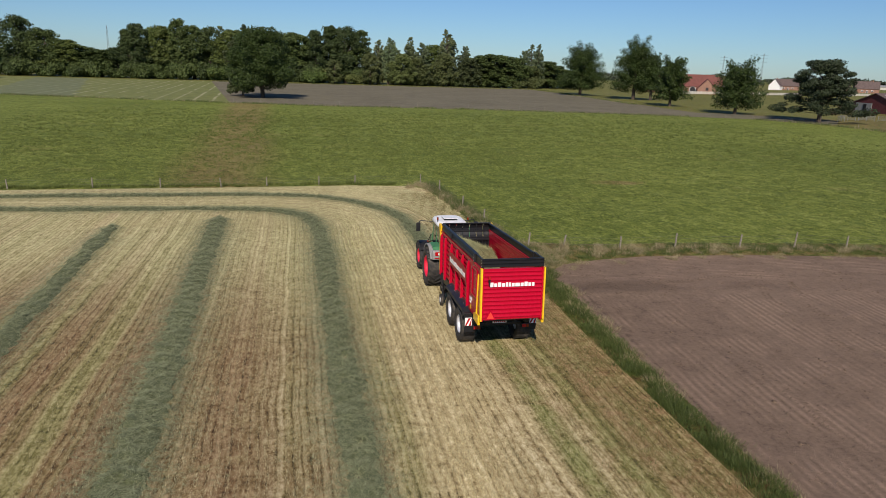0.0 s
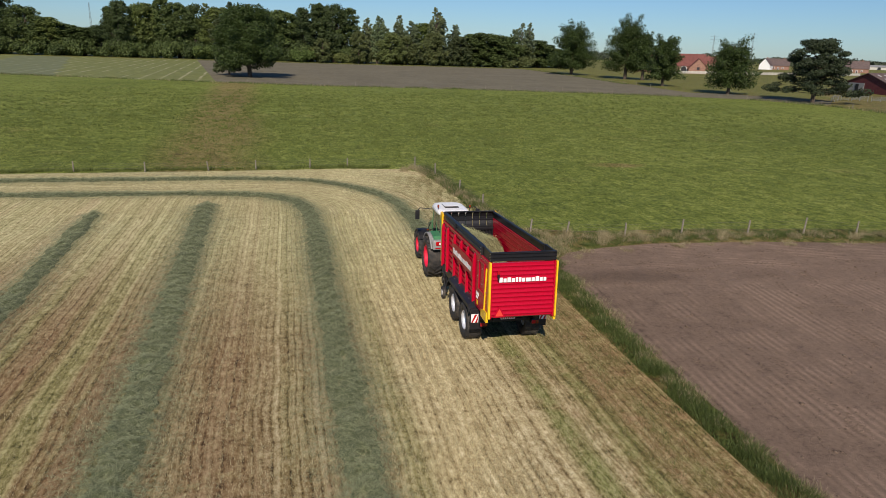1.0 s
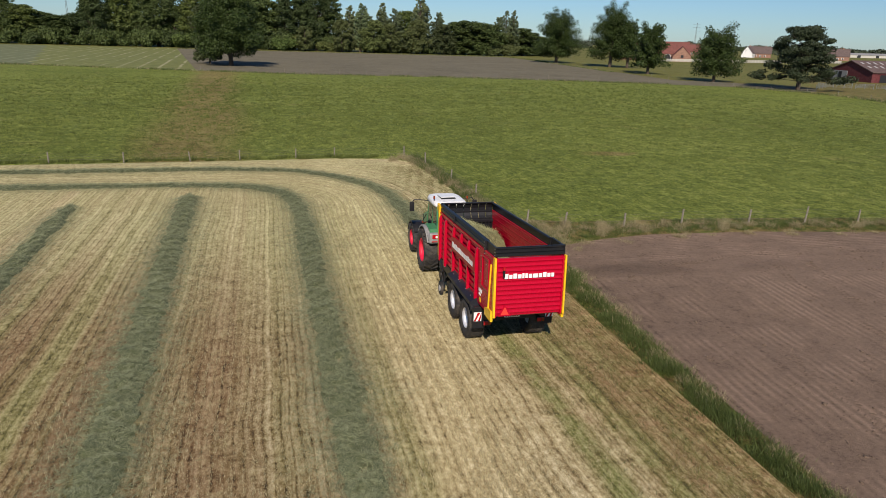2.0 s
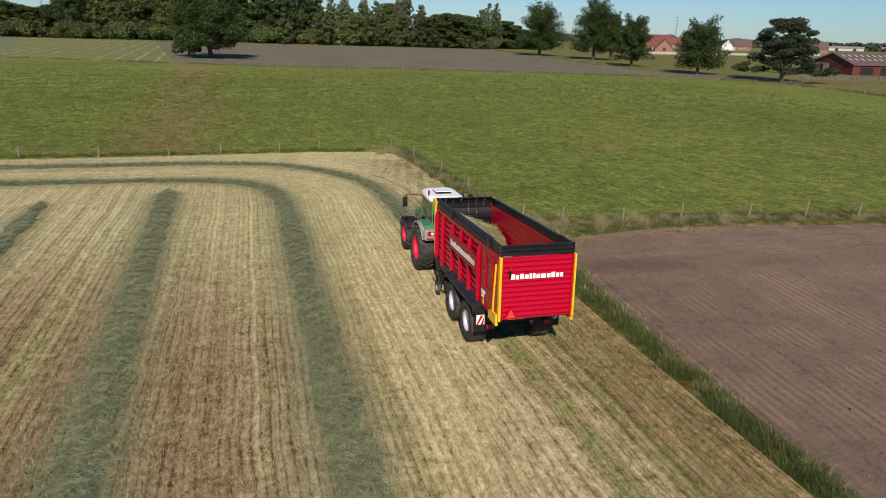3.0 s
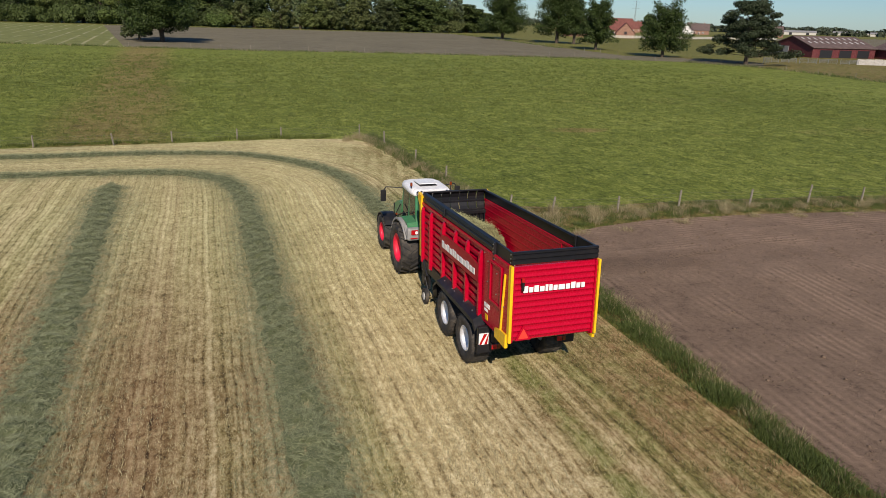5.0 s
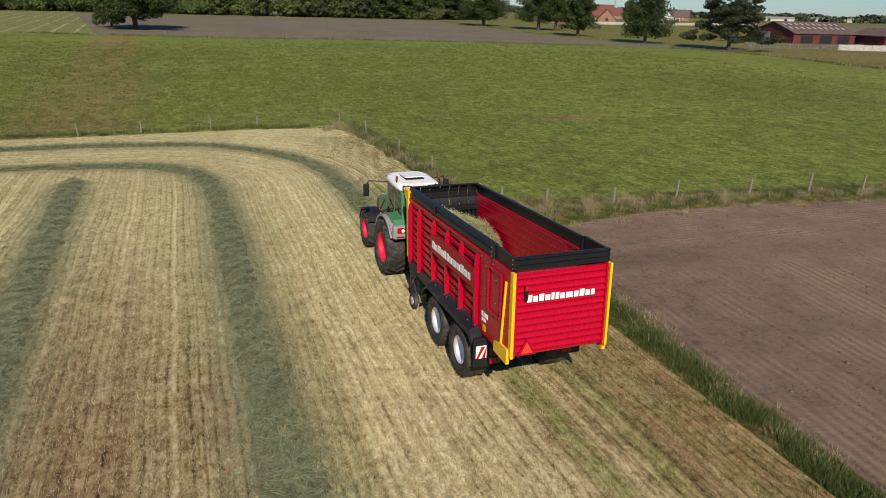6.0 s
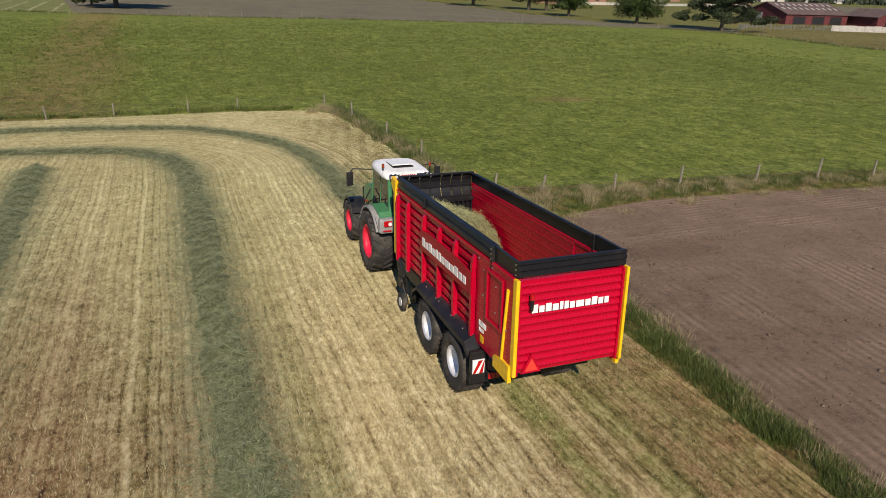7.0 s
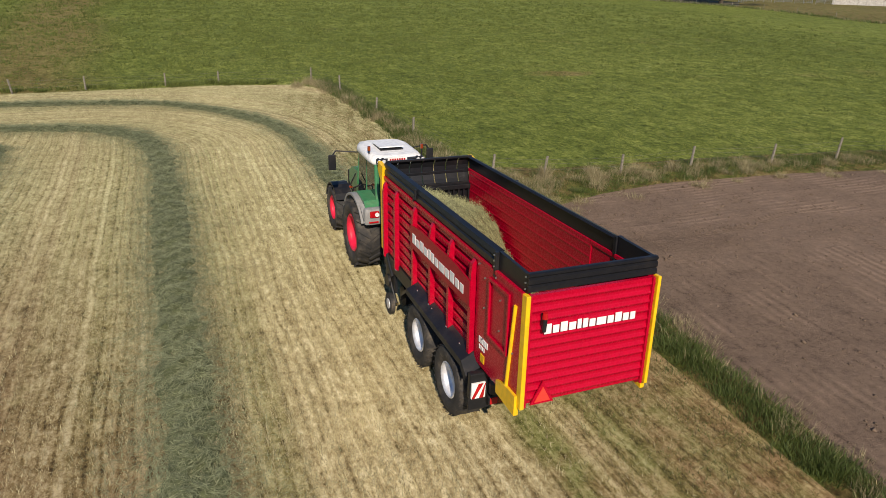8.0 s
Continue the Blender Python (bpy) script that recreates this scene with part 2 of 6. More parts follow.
def plough_material(name, base=(0.232, 0.162, 0.115)):
    m = Nodes(name)
    x, y, _ = m.axes()
    p = m.position()
    head = m.smooth(m.math("ADD", y, m.math("MULTIPLY", x, 0.10)), 53.0, 56.0)
    run = m.math("SUBTRACT", x, m.math("MULTIPLY", y, 0.08))
    skew = m.math("ADD", m.math("MULTIPLY", run, m.math("SUBTRACT", 1.0, head)), m.math("MULTIPLY", m.math("MULTIPLY", y, 1.2), head))
    wob = m.math("MULTIPLY", m.noise(0.35, 3, p), 0.22)
    across = m.math("ADD", skew, wob)
    lines = m.math("ADD", m.math("MULTIPLY", m.math("SINE", m.math("MULTIPLY", across, 2 * math.pi / 0.34)), 0.5), 0.5)
    lines = m.math("MULTIPLY", lines, m.smooth(m.noise(0.35, 4, p), 0.40, 0.62))
    tracks = m.noise(1.1, 4, m.node("ShaderNodeCombineXYZ", X=across).outputs[0], 0.7)
    crumbs = m.noise(7, 6, p, 0.9)
    clods = m.noise(1.7, 6, p, 0.75)
    blotch = m.noise(0.06, 5, p)
    value = m.math("ADD", m.math("MULTIPLY", crumbs, 0.50), m.math("ADD", m.math("MULTIPLY", clods, 0.28), m.math("ADD", m.math("MULTIPLY", tracks, 0.22), m.math("ADD", m.math("MULTIPLY", lines, 0.13), m.math("MULTIPLY", blotch, 0.20)))))
    colour = m.ramp(value, [(0.50, scaled(base, 0.40)), (0.585, scaled(base, 0.86)), (0.67, scaled(base, 1.06)), (0.78, scaled(base, 1.4))])
    m.bump(value, 0.9, 0.13)
    return m.done(colour, 0.95, 0, 0.12)


def hayfield_material():
    """Mown far field with pale hay rows."""
    m = Nodes("mown_hayfield")
    x, y, _ = m.axes()
    p = m.position()
    u = m.math("ADD", x, m.math("MULTIPLY", y, 0.06))
    rows = m.math("SINE", m.math("MULTIPLY", m.math("ADD", u, m.math("MULTIPLY", m.noise(0.05, 2, p), 1.5)), 2 * math.pi / 5.2))
    broken = m.math("MULTIPLY", m.smooth(rows, 0.80, 0.99), m.smooth(m.noise(0.05, 4, p), 0.36, 0.62))
    base = m.ramp(m.noise(0.3, 6, p, 0.75), [(0.3, (0.095, 0.115, 0.032)), (0.7, (0.225, 0.235, 0.080))])
    slant = m.math("ADD", m.math("ADD", x, m.math("MULTIPLY", m.math("SUBTRACT", y, 235.0), 0.25)), m.math("MULTIPLY", m.noise(0.1, 3, p), 8))
    lilac = m.math("MULTIPLY", m.math("MULTIPLY", m.math("LESS_THAN", slant, -58.0), m.math("GREATER_THAN", slant, -84.0)), 0.45)
    colour = m.mix(lilac, m.mix(m.math("MULTIPLY", broken, 0.7), base, (0.38, 0.36, 0.21)), (0.13, 0.15, 0.11))
    return m.done(colour, 0.9, 0, 0.2)


STUBBLE = stubble_material()
MEADOW = meadow_material("meadow_grass", 1.22)
PASTURE = meadow_material("pasture_grass", 0.92, 0.9, 0.45)
ROUGH = meadow_material("rough_grass", 0.8, 0.5, 0.8)
PLOUGH = plough_material("ploughed_soil")
FAR_PLOUGH = plough_material("harrowed_soil", (0.165, 0.148, 0.100))
HAYFIELD = hayfield_material()
RED = paint("red_paint", (0.43, 0.002, 0.022), 0.27, spec=0.26, dust=0.0, spread=0.08)
DARK_RED = paint("dark_red_paint", (0.35, 0.002, 0.019), 0.30, spec=0.10, dust=0.0, spread=0.10)
BLACK = paint("black_steel", (0.011, 0.0115, 0.014), 0.45, dust=0.10, spec=0.35)
RIM_BLACK = paint("black_rim_boards", (0.009, 0.0095, 0.012), 0.40, dust=0.04, spec=0.35)
RUBBER = paint("tyre_rubber", (0.022, 0.021, 0.021), 0.75, dust=0.38, bump=0.4)
YELLOW = paint("yellow_paint", (0.85, 0.50, 0.012), 0.4, dust=0.12)
SILVER = paint("silver_rim", (0.70, 0.71, 0.74), 0.40, 0.35, dust=0.12)
RIM_RED = paint("red_rim", (0.72, 0.012, 0.05), 0.4, dust=0.12)
GREEN = paint("green_paint", (0.045, 0.20, 0.085), 0.3, dust=0.25)
GREY = paint("grey_plastic", (0.26, 0.258, 0.255), 0.5, dust=0.25)
WHITE = paint("white_paint", (0.82, 0.82, 0.80), 0.35, dust=0.08)
CHROME = paint("bright_steel", (0.55, 0.56, 0.58), 0.3, 0.9, dust=0.2)
ORANGE = paint("orange_reflex", (0.78, 0.05, 0.035), 0.35, dust=0.05)
LENS_RED = paint("red_lens", (0.42, 0.008, 0.012), 0.12, dust=0.02)
LENS_AMBER = paint("amber_lens", (0.24, 0.040, 0.01), 0.12, dust=0.02)
LENS_CLEAR = paint("clear_lens", (0.75, 0.76, 0.78), 0.1, dust=0.02)
WOOD = paint("weathered_wood", (0.21, 0.185, 0.145), 0.9, spread=0.35, dust=0.2, grain=14, bump=0.8)
WIRE = paint("galvanised_wire", (0.16, 0.155, 0.15), 0.6, 0.5)
BARK = paint("bark", (0.075, 0.058, 0.042), 0.95, spread=0.4, dust=0.0, grain=6, bump=0.9)
HAY = leafy("hay_strands", (0.054, 0.070, 0.031), (0.41, 0.44, 0.25), 0.85, scale=0.9)
HAY_BED = paint("hay_bed", (0.098, 0.113, 0.049), 0.95, spread=0.5, dust=0.0, grain=11, bump=1.0)
LOAD = leafy("loaded_hay", (0.13, 0.135, 0.055), (0.52, 0.52, 0.27), 0.85)
LOAD_BED = paint("packed_hay", (0.20, 0.19, 0.09), 0.95, spread=0.5, dust=0.0, grain=14, bump=1.0)
STRAW = leafy("straw_stalks", (0.17, 0.135, 0.066), (0.60, 0.535, 0.32), 0.85)
VERGE = leafy("verge_grass", (0.024, 0.042, 0.010), (0.138, 0.176, 0.050), 0.6, (0.12, 0.18, 0.03))
AFTERMATH = leafy("dry_aftermath", (0.09, 0.060, 0.026), (0.30, 0.22, 0.11), 0.85)
SEEDY = leafy("dry_seed_grass", (0.14, 0.115, 0.055), (0.42, 0.36, 0.21), 0.8)
TUFT = leafy("meadow_tufts", (0.036, 0.052, 0.010), (0.160, 0.190, 0.046), 0.7)
SOIL = leafy("soil_clods", (0.115, 0.080, 0.056), (0.190, 0.135, 0.095), 0.95)
OAK_LEAF = leafy("oak_leaves", (0.012, 0.025, 0.006), (0.066, 0.100, 0.024), 0.55, (0.05, 0.09, 0.015), single=0.32, clump=0.78, scale=0.55)
WOOD_LEAF = leafy("woodland_leaves", (0.024, 0.040, 0.012), (0.140, 0.180, 0.058), 0.6, (0.08, 0.12, 0.03), single=0.32, clump=0.78, scale=0.55, vary=True)
# duller than the woodland leaves: haze of the distance put into the colour
HAZED_LEAF = leafy("hazed_distant_leaves", (0.026, 0.036, 0.022), (0.082, 0.102, 0.062), 0.7, single=0.4, clump=0.6, scale=0.02)
POPLAR_LEAF = leafy("poplar_leaves", (0.070, 0.095, 0.050), (0.21, 0.25, 0.145), 0.6, (0.14, 0.18, 0.08), single=0.32, clump=0.78, scale=0.55, vary=True)
WILLOW_LEAF = leafy("willow_leaves", (0.046, 0.060, 0.020), (0.170, 0.190, 0.075), 0.6, (0.11, 0.14, 0.05), single=0.32, clump=0.78, scale=0.55, vary=True)
PINE_LEAF = leafy("pine_needles", (0.010, 0.018, 0.008), (0.042, 0.058, 0.024), 0.6, single=0.32, clump=0.78, scale=0.55)
BRICK = paint("brick_wall", (0.27, 0.15, 0.105), 0.9, spread=0.3, dust=0.1, grain=1.5)
ROOF_RED = paint("clay_roof", (0.150, 0.050, 0.040), 0.85, spread=0.25, dust=0.1, grain=0.8)
BROWN_ROOF = paint("brown_tile_roof", (0.105, 0.075, 0.068), 0.85, spread=0.25, dust=0.1, grain=0.8)
CREAM = paint("cream_boards", (0.52, 0.50, 0.44), 0.6, spread=0.2)
SHED_RED = paint("red_cladding", (0.105, 0.016, 0.020), 0.7, spread=0.2, grain=1.0)
SHED_ROOF = paint("fibre_cement_roof", (0.105, 0.070, 0.064), 0.9, spread=0.25, grain=0.6)
CONCRETE = paint("concrete", (0.40, 0.38, 0.35), 0.9, spread=0.25, grain=2.0)
# near-black colour that stands in for the shade inside doors and windows
OPENING_SHADE = paint("dark_opening_shade", (0.012, 0.012, 0.014), 0.6, dust=0)
ROOFLIGHT = paint("rooflight", (0.40, 0.385, 0.36), 0.5, spread=0.2)


def glass_material():
    m = Nodes("tinted_glass")
    m.bsdf.inputs["Transmission Weight"].default_value = 0.85
    m.bsdf.inputs["IOR"].default_value = 1.45
    return m.done((0.10, 0.16, 0.15), 0.03, 0, 0.5)


GLASS = glass_material()


# ---- mesh helpers ----
rng = np.random.default_rng(7)


def mesh_object(name, verts, faces, materials, slots=None, smooth=False):
    """A mesh object from numpy arrays; faces all of one size."""
    verts, faces = np.asarray(verts, float), np.asarray(faces, int)
    me = bpy.data.meshes.new(name)
    n, k = faces.shape
    me.vertices.add(len(verts))
    me.vertices.foreach_set("co", verts.ravel())
    me.loops.add(n * k)
    me.loops.foreach_set("vertex_index", faces.ravel())
    me.polygons.add(n)
    me.polygons.foreach_set("loop_start", np.arange(0, n * k, k))
    me.polygons.foreach_set("loop_total", np.full(n, k))
    if slots is not None:
        me.polygons.foreach_set("material_index", np.asarray(slots, int))
    if smooth:
        me.polygons.foreach_set("use_smooth", np.ones(n, bool))
    for m in materials:
        me.materials.append(m)
    me.update(calc_edges=True)
    me.validate()
    return new(name, me)


def part(name, bm, material, parent, label="", shift=None):
    """Links a bmesh as one mesh object under a thing or a part."""
    if shift is not None:
        bm.transform(shift)
    bmesh.ops.recalc_face_normals(bm, faces=bm.faces)
    me = bpy.data.meshes.new(name)
    bm.to_mesh(me)
    bm.free()
    me.materials.append(material)
    ob = new(name, me)
    ob.parent = parent
    if label:
        ob["label"] = label
    return ob


def thing(name, m, label, category, group="", kind=""):
    ob = new(name)
    ob.matrix_basis = m
    return tagged(ob, label, category, group, kind)


def block(bm, low, high, bevel=0.0):
    """A box between two corners, with worn edges."""
    made = bmesh.ops.create_cube(bm, size=1.0)["verts"]
    low, high = Vector(low), Vector(high)
    size, mid = high - low, (high + low) / 2
    for v in made:
        v.co = Vector((v.co.x * size.x, v.co.y * size.y, v.co.z * size.z)) + mid
    if bevel:
        edges = {e for v in made for e in v.link_edges}
        bmesh.ops.bevel(bm, geom=list(edges), offset=bevel, segments=2, affect="EDGES", profile=0.6)


def rod(bm, a, b, r, r2=None, sides=8):
    """A round bar from a to b."""
    a, b = Vector(a), Vector(b)
    d = b - a
    m = Matrix.Translation((a + b) / 2) @ d.to_track_quat("Z", "Y").to_matrix().to_4x4()
    bmesh.ops.create_cone(bm, cap_ends=True, segments=sides, radius1=r, radius2=r if r2 is None else r2, depth=d.length, matrix=m)


def plate(bm, outline, axis, low, high):
    """A flat outline (2D points) drawn out between low and high along an axis."""
    def at(p, w):
        return {"x": (w, p[0], p[1]), "y": (p[0], w, p[1]), "z": (p[0], p[1], w)}[axis]
    one = [bm.verts.new(at(p, low)) for p in outline]
    two = [bm.verts.new(at(p, high)) for p in outline]
    bm.faces.new(one)
    bm.faces.new(two[::-1])
    for i in range(len(outline)):
        j = (i + 1) % len(outline)
        bm.faces.new((one[i], one[j], two[j], two[i]))


def lathe(bm, profile, sides=36):
    """A ring round the x axis from (radius, x) points, closed on itself."""
    rings = []
    for k in range(sides):
        a = 2 * math.pi * k / sides
        rings.append([bm.verts.new((x, r * math.cos(a), r * math.sin(a))) for r, x in profile])
    for k in range(sides):
        one, two = rings[k], rings[(k + 1) % sides]
        for i in range(len(profile)):
            j = (i + 1) % len(profile)
            f = bm.faces.new((one[i], one[j], two[j], two[i]))
            f.smooth = True


def blades(at, height, width, lean, folded=True, flat=0.0, outward=None):
    """Grass blades or stalks: arrays of feet (n,3), heights, widths, lean. Gives verts, triangles."""
    n = len(at)
    turn, way = rng.uniform(0, 2 * math.pi, n), rng.uniform(0, 2 * math.pi, n)
    if outward is not None:
        way = outward
    side = np.stack([np.cos(turn), np.sin(turn), np.zeros(n)], 1) * (width / 2)[:, None]
    bend = np.stack([np.cos(way), np.sin(way), np.zeros(n)], 1) * (lean * height)[:, None]
    up = np.zeros((n, 3))
    up[:, 2] = height * (1 - flat)
    if not folded:
        verts = np.stack([at - side, at + side, at + bend + up], 1).reshape(-1, 3)
        return verts, np.arange(3 * n).reshape(-1, 3)
    mid = at + bend * 0.35 + up * 0.6
    verts = np.stack([at - side, at + side, mid + side * 0.7, mid - side * 0.7, at + bend + up * 0.97], 1).reshape(-1, 3)
    base = 5 * np.arange(n)[:, None]
    tris = np.concatenate([base + [0, 1, 2], base + [0, 2, 3], base + [3, 2, 4]], 0)
    return verts, tris


def strands(at, length, width, tilt, comb=0.0):
    """Loose stalks lying about: thin slivers round a point."""
    n = len(at)
    way = rng.uniform(0, 2 * math.pi, n)
    if comb:
        way = 3.5 * lumps(at[:, 0], at[:, 1], 1.6, 33) + rng.normal(0, comb, n) + math.pi * rng.integers(0, 2, n)
    d = np.stack([np.cos(way), np.sin(way), rng.uniform(-tilt, tilt, n)], 1) * (length / 2)[:, None]
    s = np.stack([-np.sin(way), np.cos(way), rng.uniform(-0.5, 0.5, n)], 1) * (width / 2)[:, None]
    verts = np.stack([at - d, at + d * 0.6 + s, at + d - s], 1).reshape(-1, 3)
    return verts, np.arange(3 * n).reshape(-1, 3)


def along(path, step):
    """Evenly spaced points and headings on a smooth line through path."""
    p = np.array(path, float)
    t = np.linspace(0, len(p) - 1, 400)
    i = np.clip(t.astype(int), 0, len(p) - 2)
    f = (t - i)[:, None]
    a, b, c, d = p[np.maximum(i - 1, 0)], p[i], p[i + 1], p[np.minimum(i + 2, len(p) - 1)]
    q = 0.5 * (2 * b + (c - a) * f + (2 * a - 5 * b + 4 * c - d) * f ** 2 + (3 * b - a - 3 * c + d) * f ** 3)
    s = np.r_[0, np.cumsum(np.linalg.norm(np.diff(q, axis=0), axis=1))]
    w = np.arange(0, s[-1], step)
    q = np.stack([np.interp(w, s, q[:, 0]), np.interp(w, s, q[:, 1])], 1)
    d = np.gradient(q, axis=0)
    return q, d / np.linalg.norm(d, axis=1)[:, None]


def inside(points, polygon):
    """Which 2D points lie in the polygon."""
    x, y = points[:, 0], points[:, 1]
    hit = np.zeros(len(points), bool)
    for (x0, y0), (x1, y1) in zip(polygon, polygon[1:] + polygon[:1]):
        cross = ((y0 > y) != (y1 > y)) & (x < (x1 - x0) * (y - y0) / (y1 - y0 + 1e-12) + x0)
        hit ^= cross
    return hit


def lumps(x, y, scale, seed):
    """Smooth random heights, -1 to 1, from a few crossed waves."""
    r = np.random.default_rng(seed)
    out = np.zeros(np.shape(x))
    for _ in range(7):
        a, k, ph = r.uniform(0, 2 * math.pi), r.uniform(0.6, 1.8) / scale, r.uniform(0, 6.28)
        out = out + np.sin((x * np.cos(a) + y * np.sin(a)) * k * 2 * math.pi + ph)
    return out / 4


# ---- the ground: one sheet out to the horizon ----
VERGE_LEFT = [(11.2, -60), (11.3, 12), (11.4, 22), (11.5, 36), (11.6, 48), (11.9, 56)]
VERGE_RIGHT = [(12.6, -60), (12.7, 12), (12.65, 20), (12.55, 28), (12.6, 38), (12.9, 50), (13.3, 55.6)]
PLOUGH_TOP = [(14.6, 57.0), (17.2, 57.8), (20.5, 58.3), (27.0, 57.8), (36.0, 56.4), (55.0, 52.8), (110, 42), (260, 12)]
STUBBLE_TOP = [(12.2, 62), (12.2, 68), (11.8, 77), (11.3, 81.5), (10.2, 83.4), (5.0, 83.9), (-8, 83.2), (-32, 82.6), (-240, 78)]
FAR_EDGE = [(-240, 270), (-90, 243), (-50, 228), (-18, 217), (10, 208.5), (46, 205), (80, 196), (103, 189), (117, 183), (125, 166), (125.5, 148), (122, 126), (150, 60), (260, 20)]
ROUGH_AREA = [(11.9, 56), (11.6, 48), (11.5, 36), (11.4, 22), (11.3, 12), (11.2, -60)][::-1] + [(12.2, 62), (12.2, 68), (11.8, 77), (11.3, 81.5), (12.6, 82.5), (13.2, 74), (13.6, 62.5), (17, 61.4), (27, 60.8), (36, 59.8), (58, 55.8), (110, 45), (110, 42), (55, 52.8), (36, 56.4), (27, 57.8), (20.5, 58.3), (17.2, 57.8), (14.6, 57.0), (13.3, 55.6), (12.9, 50), (12.6, 38), (12.55, 28), (12.65, 20), (12.7, 12), (12.6, -60)]
YARD_AREA = [(103, 189), (117, 183), (125, 166), (125.5, 148), (122, 126), (150, 60), (260, 20), (260, 213), (165, 213), (152, 188), (141, 194), (128, 207), (117, 208)]
STUBBLE_AREA = VERGE_LEFT + STUBBLE_TOP + [(-240, -60)]
PLOUGH_AREA = VERGE_RIGHT + PLOUGH_TOP + [(260, -60)]
MEADOW_AREA = FAR_EDGE + [(260, -60), (-240, -60)]
HAYFIELD_AREA = [(-240, 270), (-90, 243), (-50, 228), (-18, 217), (-48, 437), (-250, 437)]
FAR_PLOUGH_AREA = [(-18, 217), (10, 208.5), (46, 205), (80, 196), (103, 189), (117, 208), (122, 253), (131, 326), (136, 418), (60, 424), (-48, 437)]
TRAMPLED_AREA = [(103, 189), (117, 183), (125, 166), (131, 168), (142, 180), (128, 203), (117, 208)]
RIGHT_FIELD = [(262, 226), (330, 330), (414, 462), (520, 548), (690, 600), (690, 215)]


def ground_height(x, y):
    near = np.clip((115 - y) / 30, 0, 1) * np.clip((x + 70) / 20, 0, 1) * np.clip((90 - x) / 20, 0, 1)
    z = 0.035 * lumps(x, y, 9, 3) + 0.02 * lumps(x, y, 2.7, 5)
    bank = np.exp(-((x - 12.1) / 0.5) ** 2) * np.clip((58 - y) / 3, 0, 1)
    return (z + 0.10 * bank) * near


def build_ground():
    xs, ys = np.meshgrid(np.arange(-60, 80.1, 1.25), np.arange(-18, 112, 1.25))
    near = np.stack([xs.ravel(), ys.ravel()], 1) + rng.uniform(-0.3, 0.3, (xs.size, 2))
    xs, ys = np.meshgrid(np.arange(-230, 360, 24.0), np.arange(-58, 560, 24.0))
    far = np.stack([xs.ravel(), ys.ravel()], 1) + rng.uniform(-4, 4, (xs.size, 2))
    far = far[~((far[:, 0] > -60) & (far[:, 0] < 80) & (far[:, 1] > -18) & (far[:, 1] < 112))]
    a = np.linspace(0, 2 * math.pi, 40, endpoint=False)
    rings = np.concatenate([np.stack([r * np.cos(a), 200 + r * np.sin(a)], 1) for r in (700, 1200, 2200, 4300)])
    points, edges = [], []
    for line, closed in ((STUBBLE_AREA, 1), (PLOUGH_AREA, 1), (FAR_EDGE, 0), (ROUGH_AREA, 1), (YARD_AREA, 1), (HAYFIELD_AREA, 1), (FAR_PLOUGH_AREA, 1), (RIGHT_FIELD, 1), (TRAMPLED_AREA, 1)):
        start = len(points)
        points += line
        edges += [(start + i, start + i + 1) for i in range(len(line) - 1)]
        if closed:
            edges.append((len(points) - 1, start))
    points += near.tolist() + far.tolist() + rings.tolist()
    from mathutils import geometry
    verts, _, faces, *_ = geometry.delaunay_2d_cdt([Vector(p) for p in points], edges, [], 0, 1e-4)
    v = np.array([(p.x, p.y) for p in verts])
    f = np.array([list(t) for t in faces if len(t) == 3])
    mid = v[f].mean(1)
    slots = np.full(len(f), 1)
    slots[inside(mid, MEADOW_AREA)] = 0
    slots[inside(mid, HAYFIELD_AREA)] = 4
    slots[inside(mid, FAR_PLOUGH_AREA) | inside(mid, RIGHT_FIELD)] = 5
    slots[inside(mid, ROUGH_AREA) | inside(mid, YARD_AREA)] = 6
    slots[inside(mid, TRAMPLED_AREA)] = 5
    slots[inside(mid, STUBBLE_AREA)] = 2
    slots[inside(mid, PLOUGH_AREA)] = 3
    z = ground_height(v[:, 0], v[:, 1])
    ob = mesh_object("ground", np.c_[v, z], f, [MEADOW, PASTURE, STUBBLE, PLOUGH, HAYFIELD, FAR_PLOUGH, ROUGH], slots, True)
    tagged(ob, "flat farmland with mown stubble, green meadow and brown ploughed soil", "ground", kind="structure")


build_ground()


# ---- stubble, swaths, verges ----
SWATHS = [
    [(1.95, 4), (1.80, 20), (1.69, 32), (1.55, 40), (1.42, 48), (1.36, 56), (1.35, 63), (1.1, 68), (0.2, 71.3), (-2.0, 73.2), (-6, 74.1), (-14, 74.3), (-24, 75), (-40, 76)],
    [(7.6, 56.5), (7.6, 64), (7.4, 68.5), (7.2, 70.3), (6.6, 72.3), (5.4, 74.6), (3.6, 76.8), (1.0, 78.7), (-4, 79.6), (-14, 79.8), (-30, 79.6), (-44, 79)],
    [(-4.05, 4), (-4.2, 18), (-4.45, 32), (-4.63, 40), (-4.86, 48), (-5.12, 56), (-5.3, 63), (-5.5, 71)],
    [(-7.8, 4), (-8.9, 18), (-9.95, 32), (-10.56, 40), (-11.13, 48), (-11.55, 56), (-12.0, 69)],
    [(-14.2, 6), (-15.2, 18), (-16.41, 32), (-17.22, 40), (-18.12, 48), (-18.93, 56), (-19.8, 70)],
    [(-22.6, 8), (-23.4, 20), (-24.32, 32), (-24.78, 40), (-25.44, 48), (-26.12, 56), (-27.2, 71)],
]


